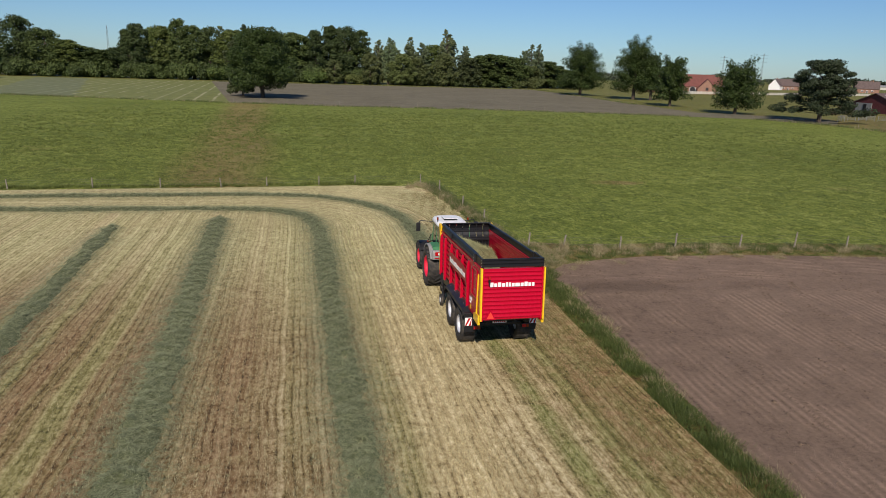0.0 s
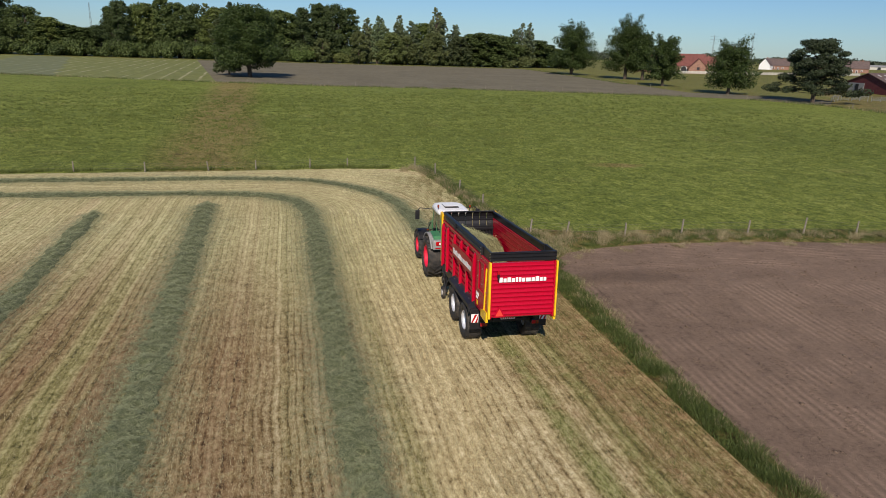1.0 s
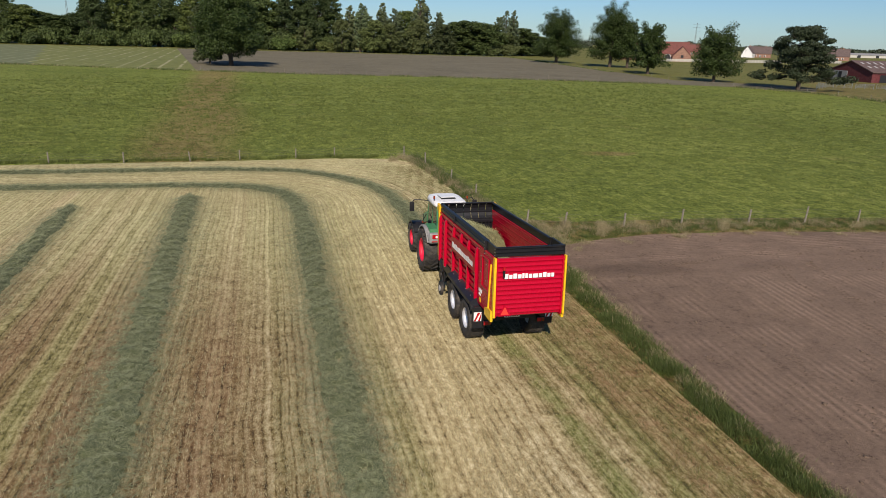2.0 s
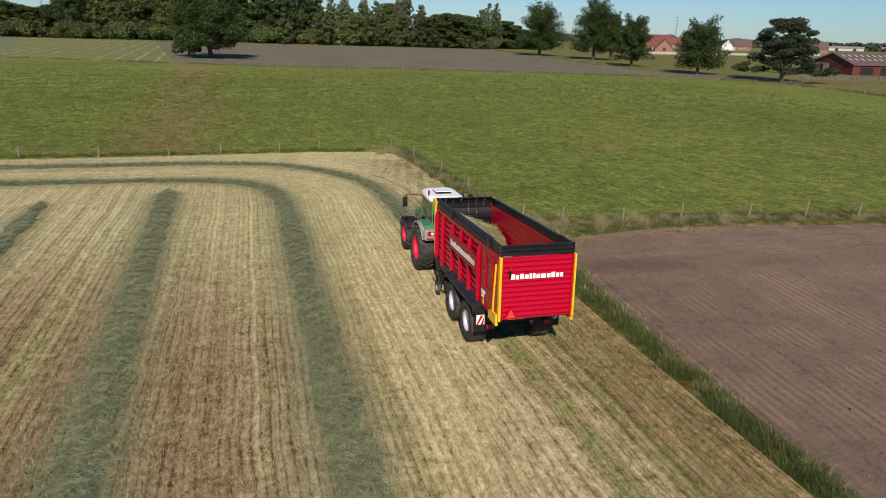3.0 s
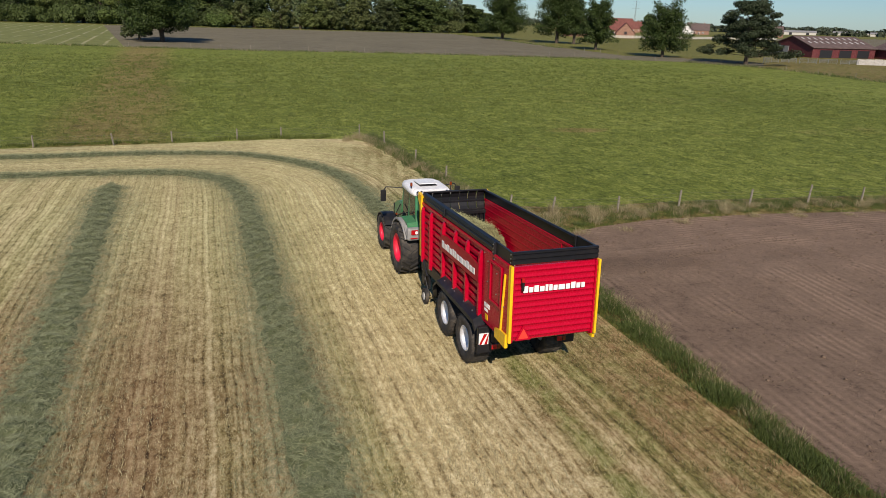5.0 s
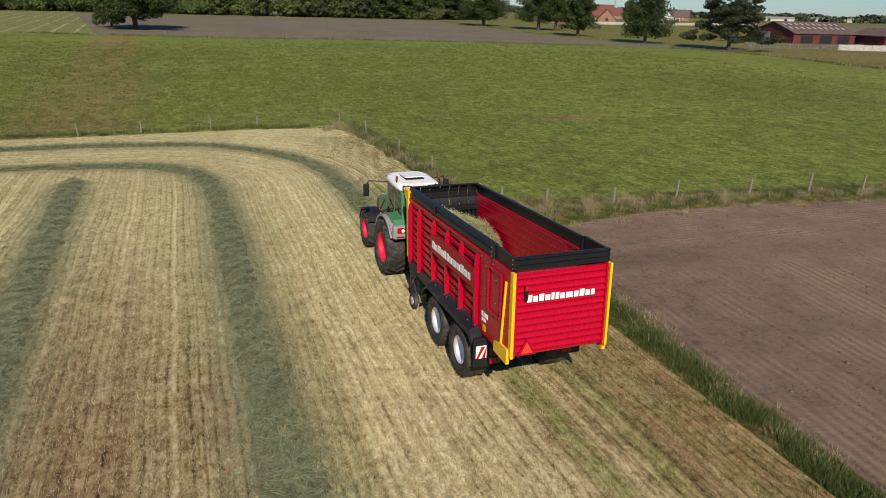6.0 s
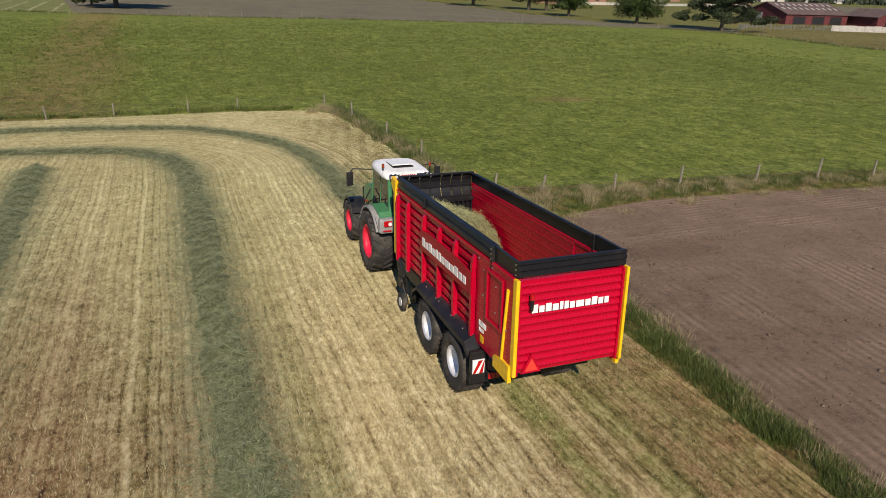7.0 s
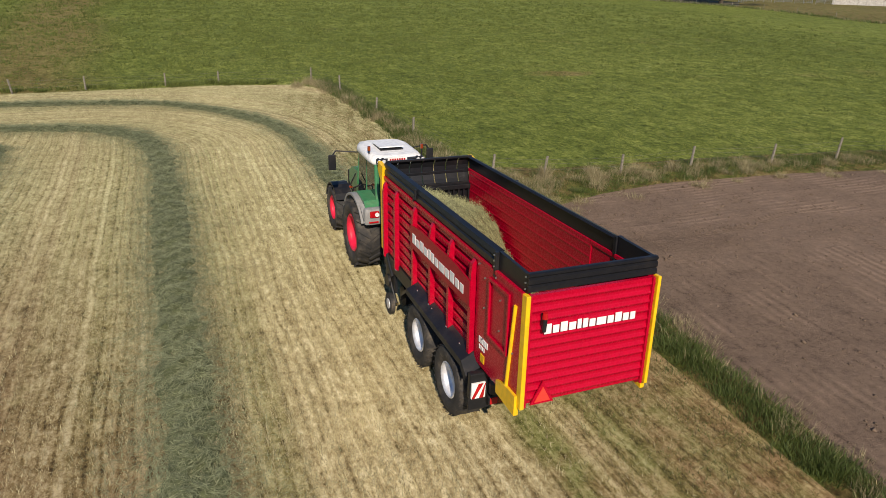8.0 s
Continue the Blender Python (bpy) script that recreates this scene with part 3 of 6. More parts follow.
def hay_swath(path, width, height, seed):
    q, d = along(path, 0.22)
    side = np.stack([d[:, 1], -d[:, 0]], 1)
    s = np.arange(len(q)) * 0.22
    half = width / 2 * (1 + 0.24 * lumps(s, s * 0, 3.1, seed) + 0.20 * lumps(s, s * 0, 0.9, seed + 1))
    half *= np.clip(np.minimum(s, s[-1] - s) / 1.2 + 0.25, 0, 1)
    w = np.linspace(-0.54, 0.54, 9)
    x = q[:, None, 0] + side[:, None, 0] * w * half[:, None]
    y = q[:, None, 1] + side[:, None, 1] * w * half[:, None]
    z = ground_height(x, y) - 0.03 + (height * (1 - (w / 0.54) ** 2) * (1 + 0.6 * lumps(x, y, 0.9, seed + 2) + 0.5 * lumps(x, y, 0.35, seed + 3)))
    verts = np.stack([x, y, z], 2).reshape(-1, 3)
    i, j = np.meshgrid(np.arange(len(q) - 1), np.arange(8), indexing="ij")
    a = (i * 9 + j).ravel()
    quads = np.stack([a, a + 1, a + 10, a + 9], 1)
    tris = np.concatenate([quads[:, :3], quads[:, [0, 2, 3]]])
    weight = np.where(q[:, 1] > 33, 1.0, 0.22)
    n = int(weight.sum() * (560 if path[0][0] > -6 else 340))
    k = rng.choice(len(q), n, p=weight / weight.sum())
    u = np.clip(rng.normal(0, 0.68, n), -2.4, 2.4)
    feet = np.stack([q[k, 0] + side[k, 0] * u * half[k] + rng.uniform(-0.1, 0.1, n), q[k, 1] + side[k, 1] * u * half[k] + rng.uniform(-0.1, 0.1, n)], 1)
    lift = np.maximum(0, 1 - (u / 0.8) ** 2) * height * (1 + 0.6 * lumps(feet[:, 0], feet[:, 1], 0.9, seed + 2) + 0.5 * lumps(feet[:, 0], feet[:, 1], 0.35, seed + 3))
    at = np.c_[feet, ground_height(feet[:, 0], feet[:, 1]) + lift + rng.uniform(-0.02, 0.05, n)]
    v2, f2 = strands(at, rng.uniform(0.10, 0.32, n), rng.uniform(0.005, 0.011, n), 0.35, 0.55)
    ob = mesh_object("hay_swath", np.r_[verts, v2], np.r_[tris, f2 + len(verts)], [HAY_BED, HAY], np.r_[np.zeros(len(tris)), np.ones(len(f2))])
    tagged(ob, "raked grey-green hay swath lying on pale stubble", "hay swath", "hay swaths on the field", "stuff")


for number, (swath, width) in enumerate(zip(SWATHS, (2.2, 1.85, 2.4, 2.2, 2.0, 1.9))):
    hay_swath(swath, width, 0.13, 20 + 7 * number)


def stubble_stalks():
    """Cut stalks standing in rows and loose straw, over the stretch passed nearest."""
    n = 700000
    y = 34 + 50 * rng.beta(1.0, 1.25, n)
    x = rng.triangular(-27, 5, 11.8, n)
    row = np.round(x / 0.25) * 0.25 + rng.normal(0, 0.050, n) + 0.12 * lumps(x, y, 4, 40)
    x = np.where(y > 68, x, row)
    share = np.interp(x, [-27, -9, -3, 2, 3.2, 6.2, 7.4, 12], [0.35, 0.25, 0.40, 0.7, 1, 1, 0.25, 0.14])
    share *= 0.55 + 0.45 * np.clip(1.2 + 1.5 * lumps(x * 0.6, y * 0.25, 1.3, 44), 0, 1)
    keep = inside(np.stack([x, y], 1), STUBBLE_AREA) & (rng.uniform(0, 1, n) < np.where(y > 68, 0.8, share))
    x, y = x[keep], y[keep]
    k = len(x)
    v, f = blades(np.stack([x, y, ground_height(x, y)], 1), rng.uniform(0.04, 0.11, k), rng.uniform(0.007, 0.015, k), rng.uniform(0.1, 0.8, k), False)
    m = 110000
    lx, ly = rng.triangular(-18, 5, 11.8, m), rng.uniform(34, 84, m)
    keep = inside(np.stack([lx, ly], 1), STUBBLE_AREA)
    lx, ly = lx[keep], ly[keep]
    v2, f2 = strands(np.stack([lx, ly, ground_height(lx, ly) + 0.03], 1), rng.uniform(0.03, 0.12, len(lx)), rng.uniform(0.005, 0.010, len(lx)), 0.12)
    ob = mesh_object("stubble_stalks", np.r_[v, v2], np.r_[f, f2 + len(v)], [STRAW])
    tagged(ob, "short pale straw stubble in drilled rows", "stubble", kind="stuff")


stubble_stalks()


def regrowth():
    """Short green and brown aftermath over the strip beside the verge."""
    n = 110000
    x, y = rng.triangular(7.0, 11.2, 11.9, n), rng.uniform(32, 80, n)
    keep = inside(np.stack([x, y], 1), STUBBLE_AREA) & (lumps(x, y * 0.4, 1.1, 66) + rng.normal(0, 0.6, n) > -0.2)
    x, y = x[keep], y[keep]
    n = len(x)
    v, f = blades(np.stack([x, y, ground_height(x, y)], 1), rng.uniform(0.03, 0.10, n), rng.uniform(0.007, 0.016, n), rng.uniform(0.2, 0.9, n), False)
    tagged(mesh_object("grass_regrowth", v, f, [VERGE, AFTERMATH], rng.uniform(0, 1, n) > 0.35), "short green and brown grass between mown stalks", "grass", kind="stuff")


regrowth()


def grass_band(name, line_a, line_b, count, height, width, material, label, y_low=-20, y_high=300, spread=0.0, patchy=0):
    """Blades between two edge lines with the same number of stretches."""
    a, _ = along(line_a, 0.5)
    b, _ = along(line_b, 0.5)
    tufts = count // 40
    t = rng.uniform(0, 1, tufts)
    pa = np.stack([np.interp(t, np.linspace(0, 1, len(a)), a[:, i]) for i in (0, 1)], 1)
    pb = np.stack([np.interp(t, np.linspace(0, 1, len(b)), b[:, i]) for i in (0, 1)], 1)
    c = pa + (pb - pa) * rng.beta(1.2, 1.2, tufts)[:, None] + rng.normal(0, 0.06 + spread, (tufts, 2))
    c = c[(c[:, 1] > y_low) & (c[:, 1] < y_high)]
    c = c[lumps(c[:, 0], c[:, 1], 1.6, 60 + patchy * 30) + rng.normal(0, 0.5 - 0.3 * patchy, len(c)) > -0.55 + 0.75 * patchy]
    tall = np.clip(1 + 0.40 * lumps(c[:, 0], c[:, 1], 2.3, 61) + rng.normal(0, 0.22, len(c)), 0.35, 2.0)
    k = rng.integers(0, len(c), count)
    off = rng.normal(0, 1, (count, 2)) * (0.05 + 0.10 * tall[k])[:, None]
    p = c[k] + off
    v, f = blades(np.c_[p, ground_height(p[:, 0], p[:, 1]) - 0.02], rng.uniform(0.45, 1.15, count) * height * tall[k], rng.uniform(0.6, 1.4, count) * width, rng.uniform(0.15, 0.95, count), outward=np.arctan2(off[:, 1], off[:, 0]) + rng.normal(0, 0.5, count))
    return tagged(mesh_object(name, v, f, [material]), label, "grass", kind="stuff")


grass_band("verge_grass", [(11.55, 28), (11.6, 38), (11.7, 48), (12.2, 57)], [(12.5, 28), (12.5, 38), (12.8, 48), (13.5, 56.5)], 58000, 0.16, 0.012, VERGE, "tall dark green verge grass between stubble and ploughed soil")
grass_band("verge_seed_heads", [(11.9, 28), (12.0, 38), (12.2, 48), (12.6, 57)], [(12.8, 28), (12.9, 38), (13.2, 48), (13.9, 57)], 6500, 0.20, 0.008, SEEDY, "thin dry grass stalks along the field verge")
grass_band("fence_line_grass", [(13.4, 56.8), (17, 58.0), (27, 58.0), (36, 56.7), (58, 52.6)], [(13.0, 61.5), (17, 61.2), (27, 60.4), (36, 59.3), (58, 55.5)], 40000, 0.19, 0.013, VERGE, "rough green grass along the pasture fence")
grass_band("fence_line_seed_grass", [(13.2, 57.5), (17, 58.2), (27, 58.2), (36, 57.0), (58, 52.9)], [(13.6, 60.0), (17, 60.3), (27, 59.7), (36, 58.4), (58, 54.5)], 18000, 0.34, 0.008, SEEDY, "bleached seed grass standing along the fence", patchy=1)
grass_band("corner_grass", [(12.2, 60), (12.0, 70), (11.7, 78), (11.1, 83.4)], [(13.8, 60), (13.3, 70), (12.9, 79), (12.2, 85)], 20000, 0.40, 0.016, VERGE, "rough grass on the field corner bank")
grass_band("corner_seed_grass", [(12.3, 60), (12.0, 70), (11.7, 78), (10.6, 83.6)], [(13.4, 60), (12.9, 70), (12.4, 79), (11.6, 84.6)], 9000, 0.45, 0.013, SEEDY, "dry seed grass on the field corner bank")
grass_band("plough_corner_grass", [(12.0, 55.5), (12.2, 58), (12.4, 61.5)], [(14.4, 57.0), (14.8, 58.6), (14.2, 61.8)], 10000, 0.22, 0.013, VERGE, "rough mixed grass on the ploughed field corner")
grass_band("plough_corner_seed_grass", [(12.3, 55.5), (12.4, 58), (12.6, 61.5)], [(14.8, 57.0), (15.2, 58.6), (14.4, 61.8)], 9000, 0.26, 0.009, SEEDY, "dry seed grass on the ploughed field corner")
grass_band("plough_edge_tufts", [(13.5, 54), (14.2, 56.4), (15.5, 57), (20.5, 57.9), (30, 57.2), (50, 53.4)], [(14.0, 54), (14.8, 56.0), (16.0, 56.6), (20.5, 57.4), (30, 56.7), (50, 52.9)], 5000, 0.17, 0.010, SEEDY, "ragged dry grass tufts on the edge of the ploughed soil", spread=0.10, patchy=1)
grass_band("headland_grass", [(10, 83.7), (0, 83.9), (-20, 83.1), (-50, 82.4)], [(10, 84.9), (0, 85.0), (-20, 84.3), (-50, 83.8)], 14000, 0.28, 0.03, TUFT, "uncut grass under the wire fence")


def meadow_tufts():
    """Short sward, with taller clumps that the cattle left."""
    n = 330000
    p = np.stack([-45 + 130 * rng.beta(1.5, 1.7, n), 57 + 75 * rng.beta(1.0, 1.9, n)], 1)
    p = p[lumps(p[:, 0], p[:, 1], 0.9, 70) + 0.7 * lumps(p[:, 0], p[:, 1], 3.1, 71) + rng.normal(0, 0.45, len(p)) > 0.1]
    tall = rng.uniform(0.04, 0.13, len(p))
    clumps = 26000
    c = np.stack([-50 + 150 * rng.beta(1.4, 1.6, clumps), 57 + 135 * rng.beta(1.0, 1.5, clumps)], 1)
    c = c[lumps(c[:, 0], c[:, 1], 6, 73) + rng.normal(0, 0.6, len(c)) > -0.3]
    size = rng.gamma(2.2, 0.055, len(c)) + 0.05
    k = np.repeat(np.arange(len(c)), 13)
    q = c[k] + rng.normal(0, 1, (len(k), 2)) * size[k][:, None]
    p, tall = np.r_[p, q], np.r_[tall, (0.07 + 0.55 * size[k]) * rng.uniform(0.5, 1.2, len(k))]
    far = np.stack([rng.uniform(-60, 125, 90000), rng.uniform(105, 222, 90000)], 1)
    far = far[lumps(far[:, 0] * 0.7, far[:, 1], 2.0, 72) + rng.normal(0, 0.5, len(far)) > 0.1]
    p, tall = np.r_[p, far], np.r_[tall, rng.uniform(0.04, 0.13, len(far))]
    keep = inside(p, MEADOW_AREA) & ~inside(p, STUBBLE_AREA) & ~inside(p, PLOUGH_AREA)
    p, tall = p[keep], tall[keep]
    n, k = len(p), np.clip(p[:, 1] / 90, 0.7, 1.5)
    v, f = blades(np.c_[p, ground_height(p[:, 0], p[:, 1])], tall * k, rng.uniform(0.02, 0.06, n) * k ** 1.3, rng.uniform(0.2, 1.0, n), False)
    tagged(mesh_object("meadow_tufts", v, f, [TUFT]), "grazed green meadow grass in uneven tufts", "grass", kind="stuff")


meadow_tufts()


def far_weeds():
    """Unmown grass and weeds along the far field edges."""
    q = np.concatenate([along(line, 0.5)[0] for line in ([(-90, 243), (-50, 228), (-18, 217), (10, 208.5), (46, 205), (80, 196), (103, 189)], [(118, 182), (125, 166), (125.5, 148), (122, 126), (135, 92)], [(-48, 434), (60, 421), (134, 416), (129, 326), (120, 253)])])
    n = 26000
    k = rng.integers(0, len(q), n)
    p = q[k] + rng.normal(0, 0.8, (n, 2))
    keep = lumps(p[:, 0], p[:, 1], 9, 80) + rng.normal(0, 0.4, n) > -0.2
    p = p[keep]
    n = len(p)
    v, f = blades(np.c_[p, np.zeros(n)], rng.uniform(0.2, 0.6, n), rng.uniform(0.08, 0.2, n), rng.uniform(0.2, 0.8, n), False)
    tagged(mesh_object("field_edge_weeds", v, f, [SEEDY, VERGE], rng.uniform(0, 1, n) > 0.2), "unmown weeds and dry grass along field edges", "weeds", kind="stuff")


far_weeds()


def soil_clods():
    n = 24000
    y = rng.uniform(30, 58, n)
    x = rng.uniform(12.8, 48, n)
    p = np.stack([x, y], 1)
    p = np.r_[p, np.stack([rng.normal(16, 3, 900), rng.normal(55.5, 2.5, 900)], 1)]
    p = p[inside(p, PLOUGH_AREA)]
    n = len(p)
    r = rng.gamma(1.3, 0.010, n) + 0.010
    corner = np.exp(-((p[:, 0] - 16) / 4) ** 2 - ((p[:, 1] - 55) / 4) ** 2)
    r *= 1 + 0.2 * corner * rng.uniform(0, 1, n)
    c = np.c_[p, ground_height(p[:, 0], p[:, 1]) + r * 0.2]
    dirs = np.array([(1, 0, 0), (0, 1, 0), (-1, 0, 0), (0, -1, 0), (0, 0, 1), (0, 0, -1)], float)
    v = (c[:, None] + dirs * r[:, None, None] * rng.uniform(0.4, 1.4, (n, 6, 1)) * [1, 1, 0.6]).reshape(-1, 3)
    tri = np.array([(0, 1, 4), (1, 2, 4), (2, 3, 4), (3, 0, 4), (1, 0, 5), (2, 1, 5), (3, 2, 5), (0, 3, 5)])
    f = (6 * np.arange(n)[:, None, None] + tri).reshape(-1, 3)
    tagged(mesh_object("soil_clods", v, f, [SOIL]), "dry brown soil clods on the ploughed field", "soil clods", kind="stuff")


soil_clods()


def tyre_tracks():
    """Lug prints of tractor tyres, pressed into the loose soil as small ridges."""
    paths = [[(25.0, 54.0), (22.9, 50.4), (22.2, 47.2), (21.4, 38), (20.6, 20)], [(26.8, 54.4), (24.4, 49.4), (23.4, 46.0), (22.7, 37), (22.0, 20)], [(17.5, 54.9), (20.3, 55.2), (25.5, 56.0), (40, 54.0)], [(17.8, 53.2), (20.1, 53.3), (25.5, 54.0), (40, 52.0)], [(17.6, 46), (17.0, 43.4), (16.6, 41.0), (15.6, 28), (15.0, 14)]]
    verts, faces = [], []
    for path in paths:
        q, d = along(path, 0.24)
        for i, ((x, y), (dx, dy)) in enumerate(zip(q, d)):
            if lumps(np.array(x), np.array(y), 4, 77) + rng.uniform(-0.6, 0.6) < -0.1:
                continue
            for s in (-1, 1):
                a = math.atan2(dy, dx) + s * 0.95
                ux, uy = math.cos(a), math.sin(a)
                cx, cy = x - dy * s * 0.13 + rng.normal(0, 0.02), y + dx * s * 0.13 + rng.normal(0, 0.02)
                z = float(ground_height(np.array(cx), np.array(cy)))
                n = len(verts)
                for along_u, across_u, up in ((-0.15, 0, -0.01), (0, -0.05, -0.01), (0.15, 0, -0.01), (0, 0.05, -0.01), (0, 0.01, rng.uniform(0.02, 0.045))):
                    verts.append((cx + ux * along_u - uy * across_u, cy + uy * along_u + ux * across_u, z + up))
                faces += [(n, n + 1, n + 4), (n + 1, n + 2, n + 4), (n + 2, n + 3, n + 4), (n + 3, n, n + 4)]
    tagged(mesh_object("tyre_tracks", verts, faces, [SOIL]), "tractor tyre prints pressed into brown ploughed soil", "tyre tracks", kind="stuff")


tyre_tracks()


def straw_litter():
    """Bleached straw lying on the corner of the ploughed field."""
    spots = [(14.9, 57.3, 0.5), (14.4, 56.4, 0.35), (15.6, 57.0, 0.4), (17.6, 57.4, 0.35), (13.7, 55.4, 0.3), (9.8, 82.2, 0.9), (7.6, 83.0, 0.7)]
    at = np.concatenate([np.c_[rng.normal(x, r, 110), rng.normal(y, r * 0.5, 110), rng.uniform(0.01, 0.06, 110)] for x, y, r in spots])
    v, f = strands(at, rng.uniform(0.05, 0.18, len(at)), rng.uniform(0.005, 0.010, len(at)), 0.2)
    tagged(mesh_object("straw_litter", v, f, [STRAW]), "bleached straw lying on bare soil", "straw", kind="stuff")


straw_litter()


def dry_weeds():
    """Dead weed clumps on the fence corners."""
    for x, y, tall, spread in ((20.45, 59.08, 0.55, 0.35), (15.9, 60.1, 1.0, 0.22), (18.3, 60.3, 0.6, 0.3), (22.1, 59.6, 0.7, 0.3), (14.6, 60.4, 0.5, 0.3), (9.9, 82.6, 0.7, 0.4), (10.8, 83.5, 0.8, 0.3)):
        n = 420
        off = rng.normal(0, spread, (n, 2))
        p = np.array([x, y]) + off * 0.7
        v, f = blades(np.c_[p, ground_height(p[:, 0], p[:, 1]) - 0.02], rng.uniform(0.4, 1.0, n) * tall * np.exp(-(off ** 2).sum(1) / (4 * spread ** 2)), rng.uniform(0.006, 0.014, n), rng.uniform(0.1, 0.6, n), outward=np.arctan2(off[:, 1], off[:, 0]))
        tagged(mesh_object("weed_clump", v, f, [SEEDY]), "dry bleached weed clump beside the wire fence", "weeds", "weed clumps", "stuff")


dry_weeds()


# ---- fences ----
def fence_post(parent, x, y, height, lean=(0, 0), radius=0.055):
    bm = bmesh.new()
    z = float(ground_height(np.array(x), np.array(y)))
    top = Vector((x + lean[0], y + lean[1], z + height * 0.88))
    rod(bm, (x, y, z - 0.15), top, radius * 1.1, radius * 0.9, 9)
    for v in bm.verts:
        v.co += Vector((random.uniform(-1, 1), random.uniform(-1, 1), random.uniform(-1, 1))) * 0.008
    part("fence_post", bm, WOOD, parent)
    return top


def wire_fence(label, posts, levels=(0.45, 0.78, 1.02)):
    """Wooden posts with sagging wires between them."""
    ob = thing("wire_fence", Matrix.Identity(4), label, "fence", "pasture fences")
    tops = [(Vector((x, y, 0)), fence_post(ob, x, y, h, lean)) for x, y, h, lean in posts]
    for level in levels:
        bm = bmesh.new()
        for (a, ta), (b, tb) in zip(tops, tops[1:]):
            pa, pb = a.lerp(ta, level / 1.2), b.lerp(tb, level / 1.2)
            mid = (pa + pb) / 2 - Vector((0, 0, 0.03))
            rod(bm, pa, mid, 0.0035, sides=4)
            rod(bm, mid, pb, 0.0035, sides=4)
        part("wire", bm, WIRE, ob)


wire_fence("weathered wooden posts with wire between stubble and meadow", [(-44, 83.2, 0.95, (0, 0)), (-37, 83.3, 1.0, (0.04, 0)), (-30, 83.4, 0.95, (0, 0)), (-23.5, 83.5, 0.95, (-0.05, 0)), (-17, 83.4, 1.0, (0, 0)), (-11.6, 83.2, 0.95, (0.03, 0)), (-6.6, 83.3, 1.0, (-0.12, 0)), (-2.8, 83.9, 0.95, (0, 0)), (1.8, 84.3, 0.95, (0, 0)), (5.1, 84.6, 0.95, (0, 0)), (11.1, 83.8, 1.2, (0, 0)), (12.1, 79.6, 1.35, (-0.05, 0)), (12.8, 74, 0.95, (0.05, 0)), (13.1, 68.5, 0.95, (0, 0))])
wire_fence("leaning weathered posts with wire along the ploughed field", [(13.1, 68.5, 1.0, (0, 0)), (13.88, 60.98, 1.0, (0.12, 0.1)), (15.86, 60.2, 1.0, (0.20, 0.12)), (19.6, 60.0, 0.95, (0, 0)), (23.4, 60.0, 1.0, (0.03, 0)), (27.6, 59.4, 1.0, (0.06, 0)), (31.3, 59.0, 1.2, (0.10, 0)), (35.0, 58.7, 0.95, (0.02, 0)), (38.1, 58.3, 1.2, (0.08, 0)), (41.2, 57.5, 1.0, (0, 0)), (44.5, 56.9, 1.0, (0.12, 0)), (48.4, 56.0, 0.95, (0, 0)), (52.5, 55.0, 1.0, (-0.04, 0)), (57, 54, 0.95, (0, 0)), (62, 53, 0.95, (0, 0))])
wire_fence("thin far posts with wire along the meadow edge", [(-17 + 7.1 * i, 217.5 - 0.9 * i - (0.25 * max(0, i - 9)), 1.2, (0, 0)) for i in range(18)] + [(112, 186, 1.2, (0, 0)), (118, 182.5, 1.2, (0, 0)), (122, 173, 1.2, (0, 0)), (125.6, 165, 1.2, (0, 0)), (126, 156, 1.2, (0, 0)), (126, 147, 1.2, (0, 0)), (124, 136, 1.2, (0, 0))])
wire_fence("short posts with wire along the harrowed field", [(118 + 0.14 * i * 5, 213 + 5 * i * 2.2, 1.2, (0, 0)) for i in range(11)])


# ---- trees ----
def leaf_cloud(centres, radii, count, size, squash=0.8, fill=0.25):
    """Leaf quads over and in a set of balls of foliage; ragged outline with gaps."""
    centres, radii = np.array(centres, float), np.array(radii, float)
    weight = radii ** 2 / (radii ** 2).sum()
    k = rng.choice(len(radii), count, p=weight)
    d = rng.normal(size=(count, 3))
    d /= np.linalg.norm(d, axis=1)[:, None]
    depth = np.where(rng.uniform(size=count) < fill, rng.uniform(0.2, 1.25, count), rng.normal(0.96, 0.12, count))
    at = centres[k] + d * (radii[k] * depth)[:, None] * [1, 1, squash]
    n = d + rng.normal(0, 0.6, (count, 3)) + [0, 0, 0.35]
    n /= np.linalg.norm(n, axis=1)[:, None]
    a = np.cross(n, rng.normal(size=(count, 3)))
    a /= np.linalg.norm(a, axis=1)[:, None]
    b = np.cross(n, a)
    s = (size * rng.uniform(0.6, 1.35, count))[:, None]
    verts = np.stack([at - a * s * 1.2, at + a * s * 0.9 - b * s * 0.85, at + a * s * 0.9 + b * s * 0.85], 1).reshape(-1, 3)
    return verts, np.arange(3 * count).reshape(-1, 3)


